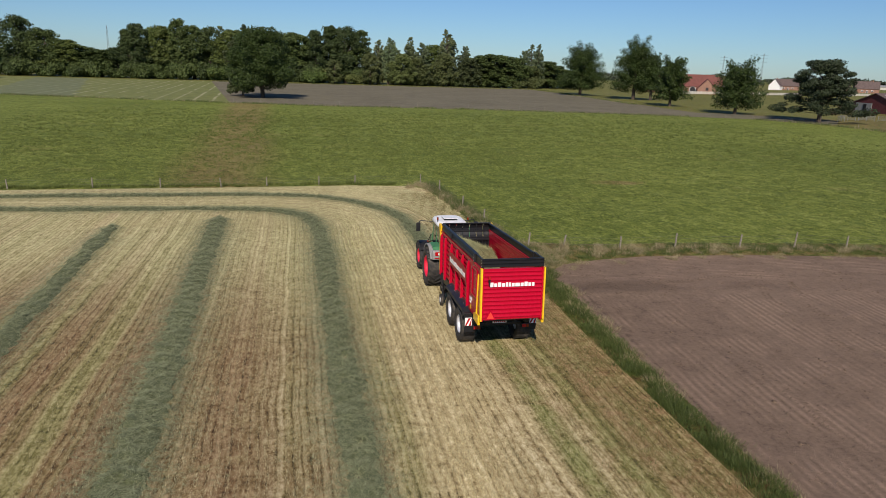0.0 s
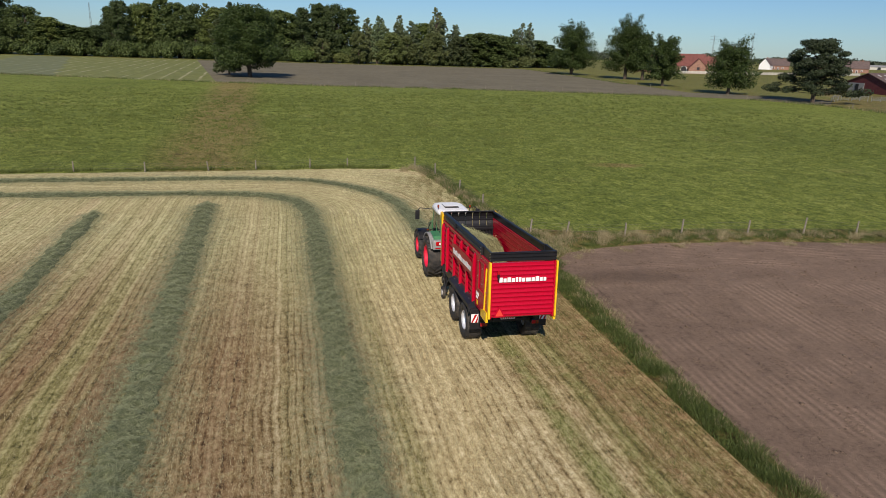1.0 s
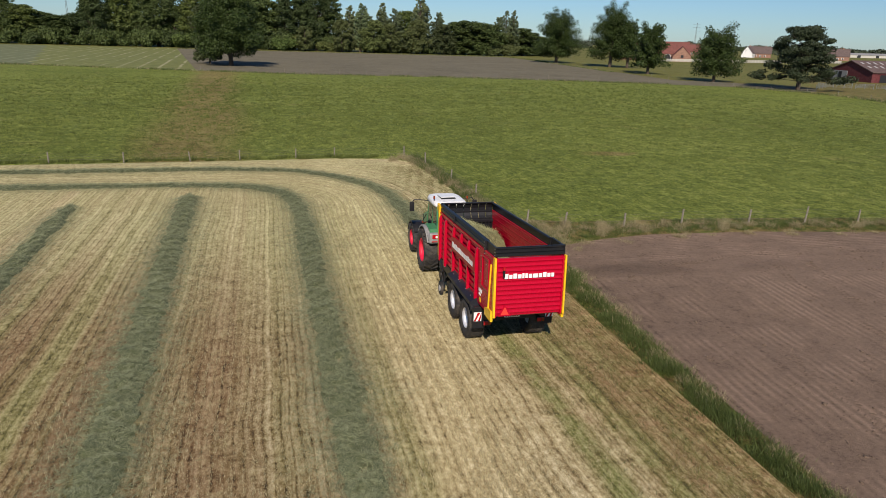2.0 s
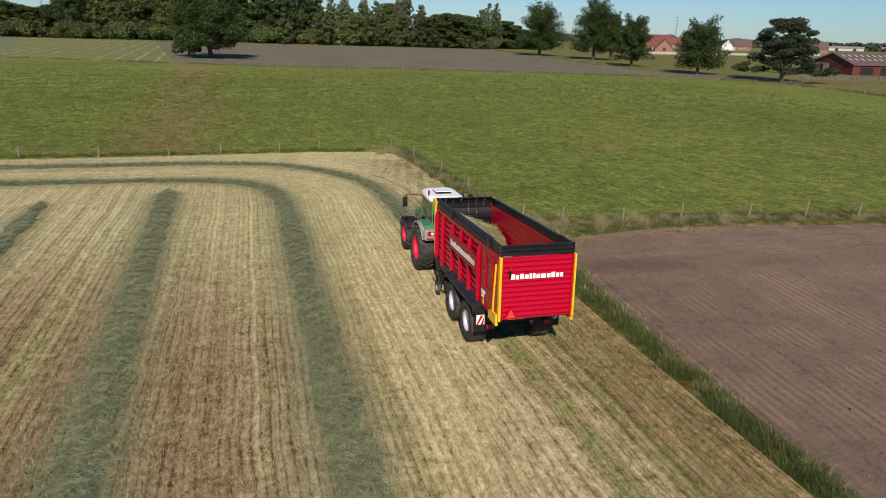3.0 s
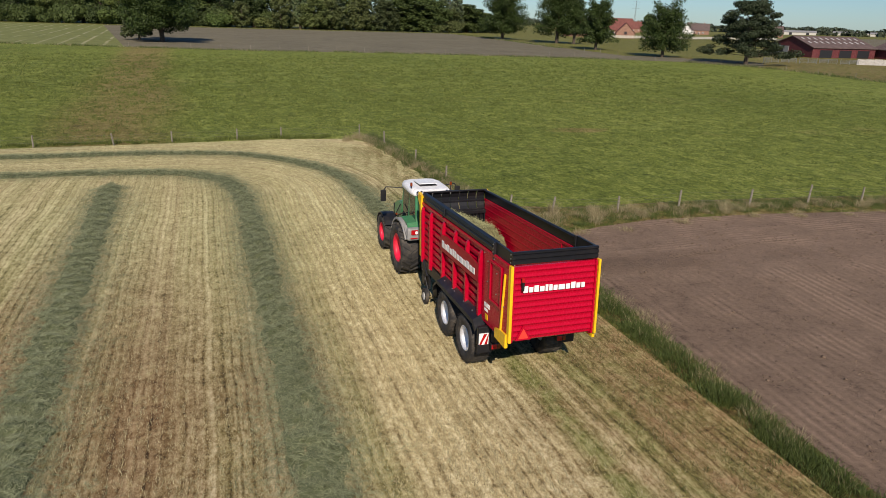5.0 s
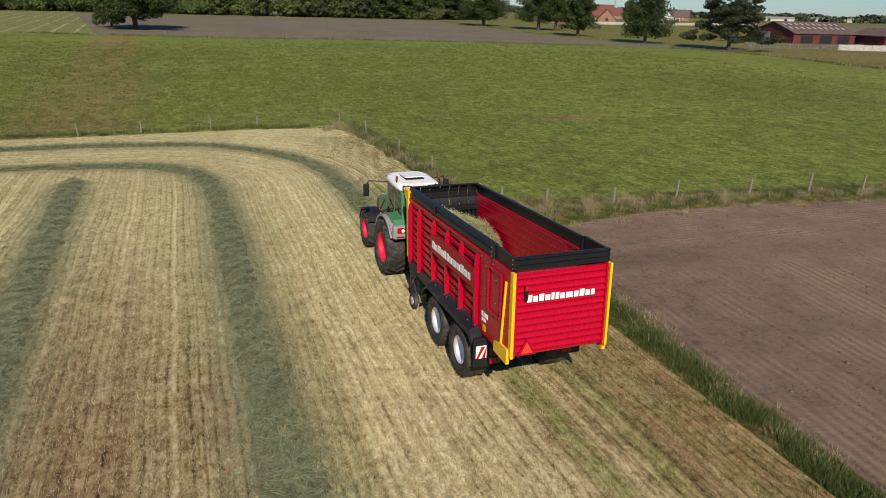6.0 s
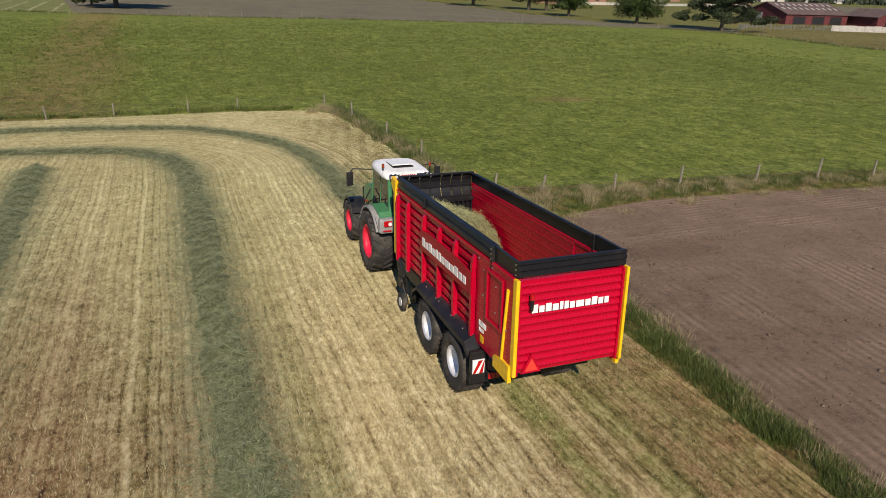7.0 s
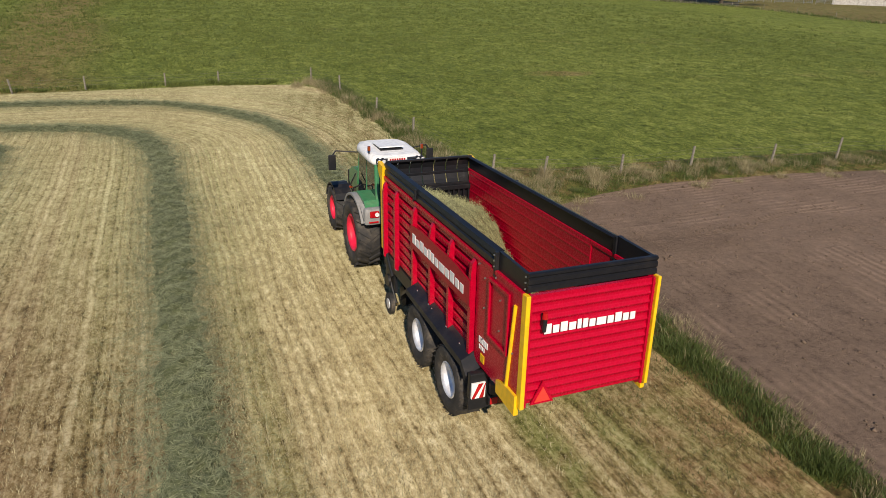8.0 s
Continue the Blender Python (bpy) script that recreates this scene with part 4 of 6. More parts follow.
def trunk_mesh(height, radius, limbs, reach, seed, pads=()):
    r = random.Random(seed)
    bm = bmesh.new()
    bend = Vector((r.uniform(-0.05, 0.05), r.uniform(-0.05, 0.05), 0)) * height
    points = [Vector((0, 0, -0.3)), Vector((0, 0, height * 0.25)) + bend * 0.3, Vector((0, 0, height * 0.6)) + bend * 0.7, Vector((0, 0, height)) + bend]
    width = [radius * 1.35, radius, radius * 0.7, radius * 0.2]
    for i in range(3):
        rod(bm, points[i], points[i + 1], width[i], width[i + 1], 9)
    for i in range(limbs):
        a, h = 2.4 * i + r.uniform(-0.4, 0.4), height * r.uniform(0.28, 0.8)
        start = points[1].lerp(points[3], (h / height - 0.25) / 0.75)
        mid = start + Vector((math.cos(a), math.sin(a), 0.55)) * reach * 0.45
        tip = mid + Vector((math.cos(a + 0.3), math.sin(a + 0.3), 0.45)) * reach * 0.45
        rod(bm, start, mid, radius * 0.38, radius * 0.22, 6)
        rod(bm, mid, tip, radius * 0.22, radius * 0.07, 6)
    for x, y, z in pads:
        h = min(height * 0.95, z * 0.86)
        rod(bm, (bend.x * h / height, bend.y * h / height, h), (x, y, z), radius * 0.16, radius * 0.05, 5)
    return bm


def crown_shape(kind, height, radius, base, seed):
    """Balls of foliage for a kind of tree: centres and radii."""
    r = np.random.default_rng(seed)
    c, q = [], []
    if kind == "round":
        for i in range(120):
            u = (i + r.uniform(0, 1)) / 120
            w = radius * math.sin(math.pi * (0.22 + 0.70 * u)) ** 0.55
            a, k = r.uniform(0, 6.28), r.uniform(0.35, 0.92)
            size = r.uniform(0.10, 0.26) * radius
            dent = 1 + 0.20 * math.sin(2 * a + seed + 2 * u) + 0.20 * math.sin(3 * a + 7 * u + seed)
            c.append((math.cos(a) * (w - size * 0.6) * k * dent, math.sin(a) * (w - size * 0.6) * k * dent, base + size * 0.4 + u * (height - base - size * 1.1) * (1.04 - 0.10 * k)))
            q.append(size)
    elif kind == "limbed":
        # clumps strung along uneven limbs, low ones long and drooping at the tip
        for i in range(46):
            u = (i + r.uniform(0, 1)) / 46
            a = 2.4 * i + r.uniform(-0.5, 0.5)
            start = base + (height - base) * (0.04 + 0.62 * u)
            reach = radius * (1.0 - 0.62 * u ** 1.4) * r.uniform(0.66, 1.10)
            rise = (height - base) * (0.06 + 0.26 * u) * r.uniform(0.6, 1.25)
            for k in np.linspace(0.30, 1.0, 5):
                size = radius * r.uniform(0.13, 0.24) * (1.15 - 0.35 * k)
                sag = rise * k - (1 - u) * 0.10 * radius * k * k
                c.append((math.cos(a + 0.25 * k) * reach * k, math.sin(a + 0.25 * k) * reach * k, max(start + sag, base * 0.6)))
                q.append(size)
    elif kind == "tall":
        stems = [(0, 0, 1.0), (radius * 0.55, radius * 0.2, 0.86), (-radius * 0.5, -radius * 0.3, 0.78)]
        for sx, sy, k in stems:
            for i in range(130):
                u = (i + r.uniform(0, 1)) / 130
                w = radius * 0.62 * math.sin(math.pi * (0.16 + 0.80 * u)) ** 0.7
                a, far = r.uniform(0, 6.28), math.sqrt(r.uniform(0, 1))
                c.append((sx + math.cos(a) * w * far + 0.10 * radius * u, sy + math.sin(a) * w * far, base + u * (height * k - base)))
                q.append(r.uniform(0.07, 0.15) * radius * (1.05 - 0.3 * u))
    elif kind == "layered":
        for i in range(130):
            u = (i + r.uniform(0, 1)) / 130
            tier = math.floor(u * 7) / 7 + r.uniform(0, 0.11)
            w = radius * (0.98 - 0.68 * u ** 1.3) * math.sqrt(r.uniform(0.03, 1.0)) * (1 + 0.14 * math.sin(9 * u + 1))
            a = 2.4 * i + r.uniform(-0.5, 0.5)
            c.append((math.cos(a) * w, math.sin(a) * w, base + tier * (height - base) * 0.97 - 0.08 * w))
            q.append(radius * r.uniform(0.10, 0.20))
    else:
        for i in range(20):
            a, k = r.uniform(0, 6.28), r.uniform(0, 0.8)
            c.append((math.cos(a) * radius * k, math.sin(a) * radius * k, base + (height - base) * r.uniform(0.2, 0.8) * (1 - 0.4 * k)))
            q.append(radius * r.uniform(0.25, 0.42))
    return c, q


def tree(name, label, m, kind, height, radius, base, leaf, count, size, seed, trunk_radius=None, category="tree", group=""):
    ob = thing(name, m, label, category, group)
    c, q = crown_shape(kind, height, radius, base, seed)
    part("trunk", trunk_mesh(height * 0.86, trunk_radius or height * 0.022, 7 if kind != "tall" else 5, radius * 0.6, seed, c[::2] if kind == "layered" else c[::6]), BARK, ob)
    v, f = leaf_cloud(c, q, count, size, 0.45 if kind == "layered" else 0.85, {"tall": 0.75, "round": 0.35, "limbed": 0.40}.get(kind, 0.25))
    crown = mesh_object("crown", v, f, [leaf])
    crown.parent = ob
    return ob


tree("oak_tree", "broad dark green oak alone on the meadow edge", pose(-10.7, 248, 0), "round", 21.8, 12.8, 3.3, OAK_LEAF, 60000, 0.22, 3, 0.55)
tree("lime_tree", "lighter green round tree behind the oak", pose(-17.6, 259, 0), "round", 18.5, 6.4, 1.0, WILLOW_LEAF, 14000, 0.27, 4, 0.25)
tree("oak_tree", "round dark green oak on the far pasture", pose(134, 336, 0), "limbed", 23.5, 12.5, 3.0, OAK_LEAF, 30000, 0.26, 5, 0.6)
tree("oak_tree", "tall spreading dark oak beside the pasture fence", pose(142.5, 298, 0), "limbed", 25.5, 10.5, 3.5, OAK_LEAF, 30000, 0.24, 6, 0.6)
tree("oak_tree", "second dark oak trunk close beside another oak", pose(148.5, 294, 0), "limbed", 20.0, 7.5, 3.5, OAK_LEAF, 10000, 0.28, 7, 0.5)
tree("oak_tree", "smaller dark oak beside the pasture fence", pose(129, 244, 0), "limbed", 17.3, 7.6, 2.2, OAK_LEAF, 16000, 0.24, 8, 0.4)
tree("ash_tree", "open-crowned dark tree near the trampled pasture corner", pose(127.2, 204, 0), "limbed", 15.6, 8.4, 2.0, OAK_LEAF, 14000, 0.22, 9, 0.38)
tree("cedar_tree", "spreading dark conifer with layered flat branches", pose(132.0, 175.5, 0), "layered", 16.0, 10.2, 3.0, PINE_LEAF, 30000, 0.19, 10, 0.45)
tree("yard_tree", "small dark tree far behind the pasture", pose(296, 452, 0), "round", 15, 6, 3, WOOD_LEAF, 4000, 0.6, 11)

wood_a = tree("woodland_tree", "dark broadleaf tree in the far wood", pose(-157, 470, 0), "round", 34, 13, 1, WOOD_LEAF, 12500, 0.46, 12, group="far wood")
wood_b = tree("woodland_tree", "dark broadleaf tree in the far wood", pose(-93, 466, 0), "round", 32, 9.5, 1, WOOD_LEAF, 10500, 0.44, 13, group="far wood")
wood_c = tree("woodland_tree", "dark broadleaf tree in the far wood", pose(-70, 468, 0), "round", 36, 9, 2, WOOD_LEAF, 10500, 0.44, 14, group="far wood")
poplar_a = tree("poplar_tree", "tall grey-green poplar in the far tree row", pose(91, 452, 0), "tall", 34, 5.5, 4, POPLAR_LEAF, 14000, 0.36, 15, group="far wood")
poplar_b = tree("poplar_tree", "tall grey-green poplar in the far tree row", pose(56, 455, 0), "tall", 28, 5.0, 3, POPLAR_LEAF, 12000, 0.36, 16, group="far wood")
willow = tree("willow_tree", "pale olive willow in front of the far wood", pose(43, 440, 0), "round", 19, 7, 1, WILLOW_LEAF, 8000, 0.37, 17, group="far wood")
shrub = tree("shrub", "dense dark hedge shrub under the far trees", pose(10, 444, 0), "shrub", 9, 7.5, 0, WOOD_LEAF, 4200, 0.42, 18, 0.15, "shrub", "far hedge")
pale_shrub = tree("shrub", "pale olive hedge shrub under the far trees", pose(66, 446, 0), "shrub", 9, 7.0, 0, WILLOW_LEAF, 4000, 0.40, 19, 0.15, "shrub", "far hedge")

# the far wood, tree by tree: source, x, y, height factor, width factor
ROW = [
    (wood_b, -214, 488, 0.6, 1.1), (wood_a, -196, 480, 0.52, 0.8), (wood_b, -176, 474, 0.74, 1.0), (wood_a, -143, 468, 0.80, 0.8), (wood_b, -131, 464, 0.66, 1.0),
    (wood_c, -121, 470, 0.50, 1.0), (wood_b, -113, 466, 0.50, 1.1), (wood_a, -104, 468, 0.53, 0.7), (wood_c, -98, 472, 0.80, 0.8), (wood_a, -84, 474, 0.92, 0.6), (wood_b, -79, 470, 0.97, 0.9),
    (wood_b, -61, 466, 1.0, 0.9), (wood_a, -52, 470, 0.93, 0.7), (poplar_a, -46, 474, 0.93, 1.3), (wood_b, -38, 464, 0.95, 1.0), (poplar_b, -32, 472, 1.18, 1.3), (wood_c, -26, 466, 0.88, 1.0),
    (poplar_a, -20, 474, 0.95, 1.3), (wood_a, -12, 468, 0.90, 0.8), (wood_b, -4, 464, 0.94, 1.0), (wood_c, 4, 468, 0.82, 1.1), (wood_b, 12, 462, 1.0, 0.8), (wood_c, 21, 466, 0.98, 0.9),
    (wood_a, 30, 464, 1.03, 0.75), (wood_c, 38, 466, 0.93, 0.9), (poplar_b, 50, 458, 0.95, 1.2), (poplar_b, 60, 462, 0.96, 1.1), (poplar_a, 71, 460, 0.85, 1.1), (poplar_b, 77, 456, 0.92, 1.2),
    (wood_b, 84, 458, 0.80, 0.9), (poplar_a, 96, 460, 0.93, 1.0), (poplar_b, 106, 462, 0.88, 0.9), (poplar_b, 110, 470, 0.90, 0.8), (willow, 62, 440, 1.0, 1.2), (willow, 72, 442, 0.9, 1.1), (willow, 104, 438, 0.95, 1.2),
    (wood_b, 115, 446, 0.62, 1.1), (wood_c, 122, 444, 0.58, 1.2), (wood_b, 129, 442, 0.62, 1.0), (wood_a, 136, 446, 0.56, 0.8), (poplar_b, 143, 452, 0.82, 1.0), (poplar_a, 150, 456, 0.80, 0.9), (poplar_b, 154, 454, 0.98, 0.9),
    (wood_b, 162, 456, 0.55, 1.0), (willow, 146, 444, 0.75, 1.0), (wood_c, 172, 470, 0.42, 1.1), (wood_b, 184, 480, 0.40, 1.1), (wood_a, -232, 470, 0.62, 0.9), (willow, 22, 444, 0.75, 0.9), (willow, 88, 440, 1.05, 1.0),
]
for source, x, y, tall, wide in ROW:
    wide *= 1.35 if source in (wood_a, wood_b, wood_c) else 1.1
    copy_thing(source, pose(x, y, 0, 0, 0, random.uniform(0, 360)) @ Matrix.Diagonal((wide, wide, tall, 1)))
for i in range(36):
    x = -190 + i * 9.6 + random.uniform(-3, 3)
    copy_thing(pale_shrub if x > 15 and i % 3 else shrub, pose(x, 456 - max(0, x) * 0.10 + random.uniform(-4, 3), 0, 0, 0, random.uniform(0, 360)) @ Matrix.Diagonal((1.1, 1.1, random.uniform(0.7, 1.4), 1)))
for x, y, k in ((-90, 236, 0.35), (-97, 230, 0.4), (-150, 400, 0.8)):
    copy_thing(shrub, pose(x, y, 0, 0, 0, random.uniform(0, 360)) @ Matrix.Diagonal((k, k, k, 1)))


def far_woods():
    """A low belt of woodland along the horizon."""
    c, q = [], []
    for i in range(520):
        x = -900 + i * 5.2 + rng.uniform(-6, 6)
        y = 1150 + 200 * math.sin(i * 0.013) + rng.uniform(-30, 30) - max(0, x - 300) * 0.25
        h = rng.uniform(7, 15) * (1.3 if x < 100 else 0.5)
        c.append((x, y, h * 0.55))
        q.append(h * 0.75)
    for i in range(640):
        a = radians(-36 + 92 * i / 640)
        far = 2150 + 120 * math.sin(i * 0.05) + rng.uniform(-40, 40)
        h = rng.uniform(8, 14) * (1 + 0.25 * math.sin(i * 0.21) + 0.2 * math.sin(i * 0.083))
        c.append((far * math.sin(a), far * math.cos(a), h * 0.35))
        q.append(h * 0.7)
    v, f = leaf_cloud(c, q, 60000, 3.0, 0.85, 0.1)
    tagged(mesh_object("far_woods", v, f, [HAZED_LEAF]), "low dark belt of distant woodland", "woods", kind="stuff")


far_woods()


# ---- farm buildings ----
def gable_house(name, label, m, length, width, eave, ridge, wall_material, roof_material, openings=(), category="barn", chimney=False):
    """A house with its length along local x, the eaves side facing -y."""
    ob = thing(name, m, label, category)
    l, w = length / 2, width / 2
    bm = bmesh.new()
    plate(bm, [(-w, 0), (w, 0), (w, eave), (0, ridge), (-w, eave)], "x", -l, l)
    wall = part("wall", bm, wall_material, ob)
    for s in (-1, 1):
        bm = bmesh.new()
        rise = (ridge - eave) / w
        out = w + 0.5
        outline = [(0, ridge + 0.05), (s * out, ridge + 0.05 - rise * out), (s * out, ridge + 0.30 - rise * out), (0, ridge + 0.30)]
        plate(bm, outline, "x", -l - 0.4, l + 0.4)
        part("roof", bm, roof_material, ob)
    for kind, x, z, ow, oh in openings:
        bm = bmesh.new()
        if kind == "arch":
            arc = [(x + ow / 2 * math.cos(a), z + oh - ow / 2 + ow / 2 * math.sin(a)) for a in np.linspace(0, math.pi, 9)]
            plate(bm, [(x - ow / 2, z), (x + ow / 2, z)] + arc, "y", -w - 0.06, -w + 0.3)
        else:
            block(bm, (x - ow / 2, -w - 0.06, z), (x + ow / 2, -w + 0.3, z + oh))
        hole = part("door" if kind in ("arch", "door") else "window", bm, OPENING_SHADE if kind != "white" else WHITE, ob)
        bm = bmesh.new()
        t = 0.22
        if kind == "arch":
            top = z + oh - ow / 2
            ring = [(x + (ow / 2 + t) * math.cos(a), top + (ow / 2 + t) * math.sin(a)) for a in np.linspace(0, math.pi, 9)]
            plate(bm, [(x + ow / 2 + t, z)] + ring + [(x - ow / 2 - t, z), (x - ow / 2, z)] + arc[::-1] + [(x + ow / 2, z)], "y", -w - 0.10, -w - 0.02)
        else:
            block(bm, (x - ow / 2 - t, -w - 0.10, z), (x - ow / 2, -w - 0.02, z + oh + t))
            block(bm, (x + ow / 2, -w - 0.10, z), (x + ow / 2 + t, -w - 0.02, z + oh + t))
            block(bm, (x - ow / 2, -w - 0.10, z + oh), (x + ow / 2, -w - 0.02, z + oh + t))
        part("frame", bm, wall_material if wall_material is SHED_RED else WHITE, hole)
    if chimney:
        bm = bmesh.new()
        block(bm, (l * 0.4, -0.5, ridge - 0.6), (l * 0.4 + 0.9, 0.5, ridge + 1.3), 0.04)
        part("chimney", bm, BRICK, ob)
    return ob


def brick_barn():
    ob = gable_house("brick_barn", "long brick barn with red clay roof and arched door", pose(238, 424, 0, 0, 0, -27), 42, 12, 4.8, 11.4, BRICK, ROOF_RED, [("arch", 8.5, 0, 3.4, 4.2), ("window", -14, 1.5, 1.4, 1.6), ("window", -8, 1.5, 1.4, 1.6), ("window", 0, 1.5, 1.4, 1.6)])
    bm = bmesh.new()
    plate(bm, [(11, 0), (22, 0), (22, 3.2), (16.5, 8.8), (11, 3.2)], "y", -11.5, -5.9)
    part("wing_wall", bm, BRICK, ob)
    for s in (-1, 1):
        bm = bmesh.new()
        plate(bm, [(16.5, 8.85), (16.5 + s * 6.1, 2.64), (16.5 + s * 6.1, 2.92), (16.5, 9.13)], "y", -11.9, -3.6)
        part("wing_roof", bm, ROOF_RED, ob)
    bm = bmesh.new()
    block(bm, (15.7, -11.58, 2.2), (17.3, -11.4, 3.9))
    part("window", bm, OPENING_SHADE, ob)


brick_barn()


def cattle_shed():
    ob = gable_house("cattle_shed", "wide red-clad cattle shed with dull roof and rooflights", pose(206, 221, 0, 0, 0, -4), 26, 20, 3.2, 6.5, SHED_RED, SHED_ROOF, [("door", -7.5, 0, 5.0, 2.5), ("door", 0.5, 0, 5.0, 2.5), ("door", 8, 0, 5.0, 2.5)])
    rise = 3.3 / 10
    for row in (2.6, 6.0):
        for i in range(10):
            bm = bmesh.new()
            x = -11.5 + i * 2.45
            z = 6.84 - rise * row
            plate(bm, [(-row - 0.8, z - rise * 0.8), (-row + 0.8, z + rise * 0.8), (-row + 0.8, z + rise * 0.8 + 0.05), (-row - 0.8, z - rise * 0.8 + 0.05)], "x", x, x + 0.75)
            part("rooflight", bm, ROOFLIGHT, ob, "pale translucent roof panel")
    bm = bmesh.new()
    block(bm, (-13.2, 1.0, 0), (-13.04, 8.5, 3.3), 0.02)
    part("gable_cladding", bm, GREY, ob, "grey gable cladding")
    # solid slab on the gable, its dark colour in place of the doorway's shade
    bm = bmesh.new()
    block(bm, (-13.34, 3.4, 0), (-13.22, 4.8, 3.0), 0.02)
    part("gable_door", bm, OPENING_SHADE, ob, "dark slab for the shade inside an open doorway")


cattle_shed()


def side_shed():
    ob = gable_house("side_shed", "low red-clad shed with an open front beside the yard", pose(226, 206, 0, 0, 0, 84), 14, 12, 3.0, 5.2, SHED_RED, SHED_ROOF)
    # no real recess: a dark slab gives the shade of the open front
    bm = bmesh.new()
    block(bm, (-7.1, -2.2, 0), (-6.9, 2.6, 2.6), 0.02)
    part("opening", bm, OPENING_SHADE, ob, "dark slab for the shade inside the open shed front")


side_shed()


def silage_wall():
    ob = thing("silage_wall", pose(172.5, 177.5, 0, 0, 0, -20), "stained concrete yard wall before the cattle shed", "wall")
    for i in range(7):
        bm = bmesh.new()
        block(bm, (i * 2.4, 0, 0), (i * 2.4 + 2.36, 0.25, 1.5 + 0.06 * (i % 3)), 0.03)
        part("panel", bm, CONCRETE, ob)


silage_wall()


def white_fence(x0, y0, x1, y1, count):
    ob = thing("white_fence", Matrix.Identity(4), "long cream slatted farm fence before the barn", "fence")
    a, b = Vector((x0, y0, 0)), Vector((x1, y1, 0))
    for i in range(count + 1):
        p = a.lerp(b, i / count)
        bm = bmesh.new()
        block(bm, (p.x - 0.14, p.y - 0.14, 0), (p.x + 0.14, p.y + 0.14, 1.9), 0.02)
        part("post", bm, CREAM, ob)
    for z in (0.35, 0.85, 1.35):
        bm = bmesh.new()
        d = (b - a).normalized()
        s = Vector((-d.y, d.x, 0)) * 0.05
        plate(bm, [((a + s).x, (a + s).y), ((b + s).x, (b + s).y), ((b - s).x, (b - s).y), ((a - s).x, (a - s).y)], "z", z, z + 0.36)
        part("rail", bm, CREAM, ob)


white_fence(212, 393, 300, 412, 26)
white_fence(300, 412, 412, 454, 32)
for x, y, turn, size, wall, roof, label in (
    (480, 562, -38, 1.1, BRICK, BROWN_ROOF, "distant brick farmhouse with brown tiled roof"),
    (512, 564, -34, 1.2, BRICK, BROWN_ROOF, "distant brick farmhouse with brown tiled roof"),
    (452, 610, 40, 0.7, WHITE, BROWN_ROOF, "distant white gabled house with dark roof"),
    (472, 618, -36, 1.2, BRICK, BROWN_ROOF, "distant brick house with a long dark roof"),
    (404, 640, -20, 1.1, BRICK, ROOF_RED, "distant brick farmhouse with red tiled roof"),
    (425, 660, -40, 1.0, BRICK, ROOF_RED, "distant brick farmhouse with red tiled roof"),
    (640, 700, -45, 1.0, WHITE, BROWN_ROOF, "distant white house with dark roof"),
):
    gable_house("farmhouse", label, pose(x, y, 0, 0, 0, turn), 16 * size, 10, 4.2, 10.2, wall, roof, [("window", -4, 1, 1.2, 1.4), ("door", 0, 0, 1.2, 2.2), ("window", 4, 1, 1.2, 1.4)], "house", True)
for x, y, turn, length in ((772, 800, -42, 34), (815, 812, -42, 22), (960, 860, -48, 60)):
    gable_house("farm_store", "low pale farm store far across the fields", pose(x, y, 0, 0, 0, turn), length, 12, 3.6, 5.6, CREAM, GREY, [("door", 0, 0, 4.0, 3.2)], "store")


def lattice_mast(x, y, height, label, arms=False):
    ob = thing("lattice_mast", pose(x, y, 0), label, "mast")
    bm = bmesh.new()
    w = height * 0.028
    for sx in (-1, 1):
        for sy in (-1, 1):
            rod(bm, (sx * w, sy * w, 0), (sx * w * 0.25, sy * w * 0.25, height), 0.11, 0.06, 5)
    for i in range(10):
        z0, z1 = height * i / 10, height * (i + 1) / 10
        a, b = w * (1 - 0.75 * i / 10), w * (1 - 0.75 * (i + 1) / 10)
        for s in (-1, 1):
            rod(bm, (-a, s * a, z0), (b, s * b, z1), 0.05, sides=4)
            rod(bm, (s * a, -a, z0), (s * b, b, z1), 0.05, sides=4)
    part("tower", bm, WIRE, ob)
    if arms:
        for z in (0.72, 0.84, 0.94):
            bm = bmesh.new()
            rod(bm, (-height * 0.16, 0, height * z), (height * 0.16, 0, height * z), 0.12, sides=5)
            part("cross_arm", bm, WIRE, ob)


lattice_mast(-238, 1000, 52, "thin distant radio mast above the trees")
lattice_mast(640, 980, 42, "distant steel power pylon", True)
lattice_mast(760, 1050, 50, "distant steel power pylon", True)


def yard_gate(x, y, turn, length):
    ob = thing("yard_gate", pose(x, y, 0, 0, 0, turn), "galvanised tubular cattle gate in the farmyard", "gate", "farmyard gates")
    for z in (0.35, 0.65, 0.95, 1.25):
        bm = bmesh.new()
        rod(bm, (0, 0, z), (length, 0, z), 0.035, sides=6)
        part("rail", bm, CHROME, ob)
    for px in (0, length / 2, length):
        bm = bmesh.new()
        rod(bm, (px, 0, 0), (px, 0, 1.4), 0.055, sides=8)
        part("post", bm, CHROME, ob)


for i, (x, y, turn, length) in enumerate(((146, 184, -8, 4.5), (151, 183, -12, 4.5), (156, 181.5, -15, 5), (161.5, 180, -18, 5), (167, 178, -20, 5), (140, 178, 30, 5))):
    yard_gate(x, y, turn, length)


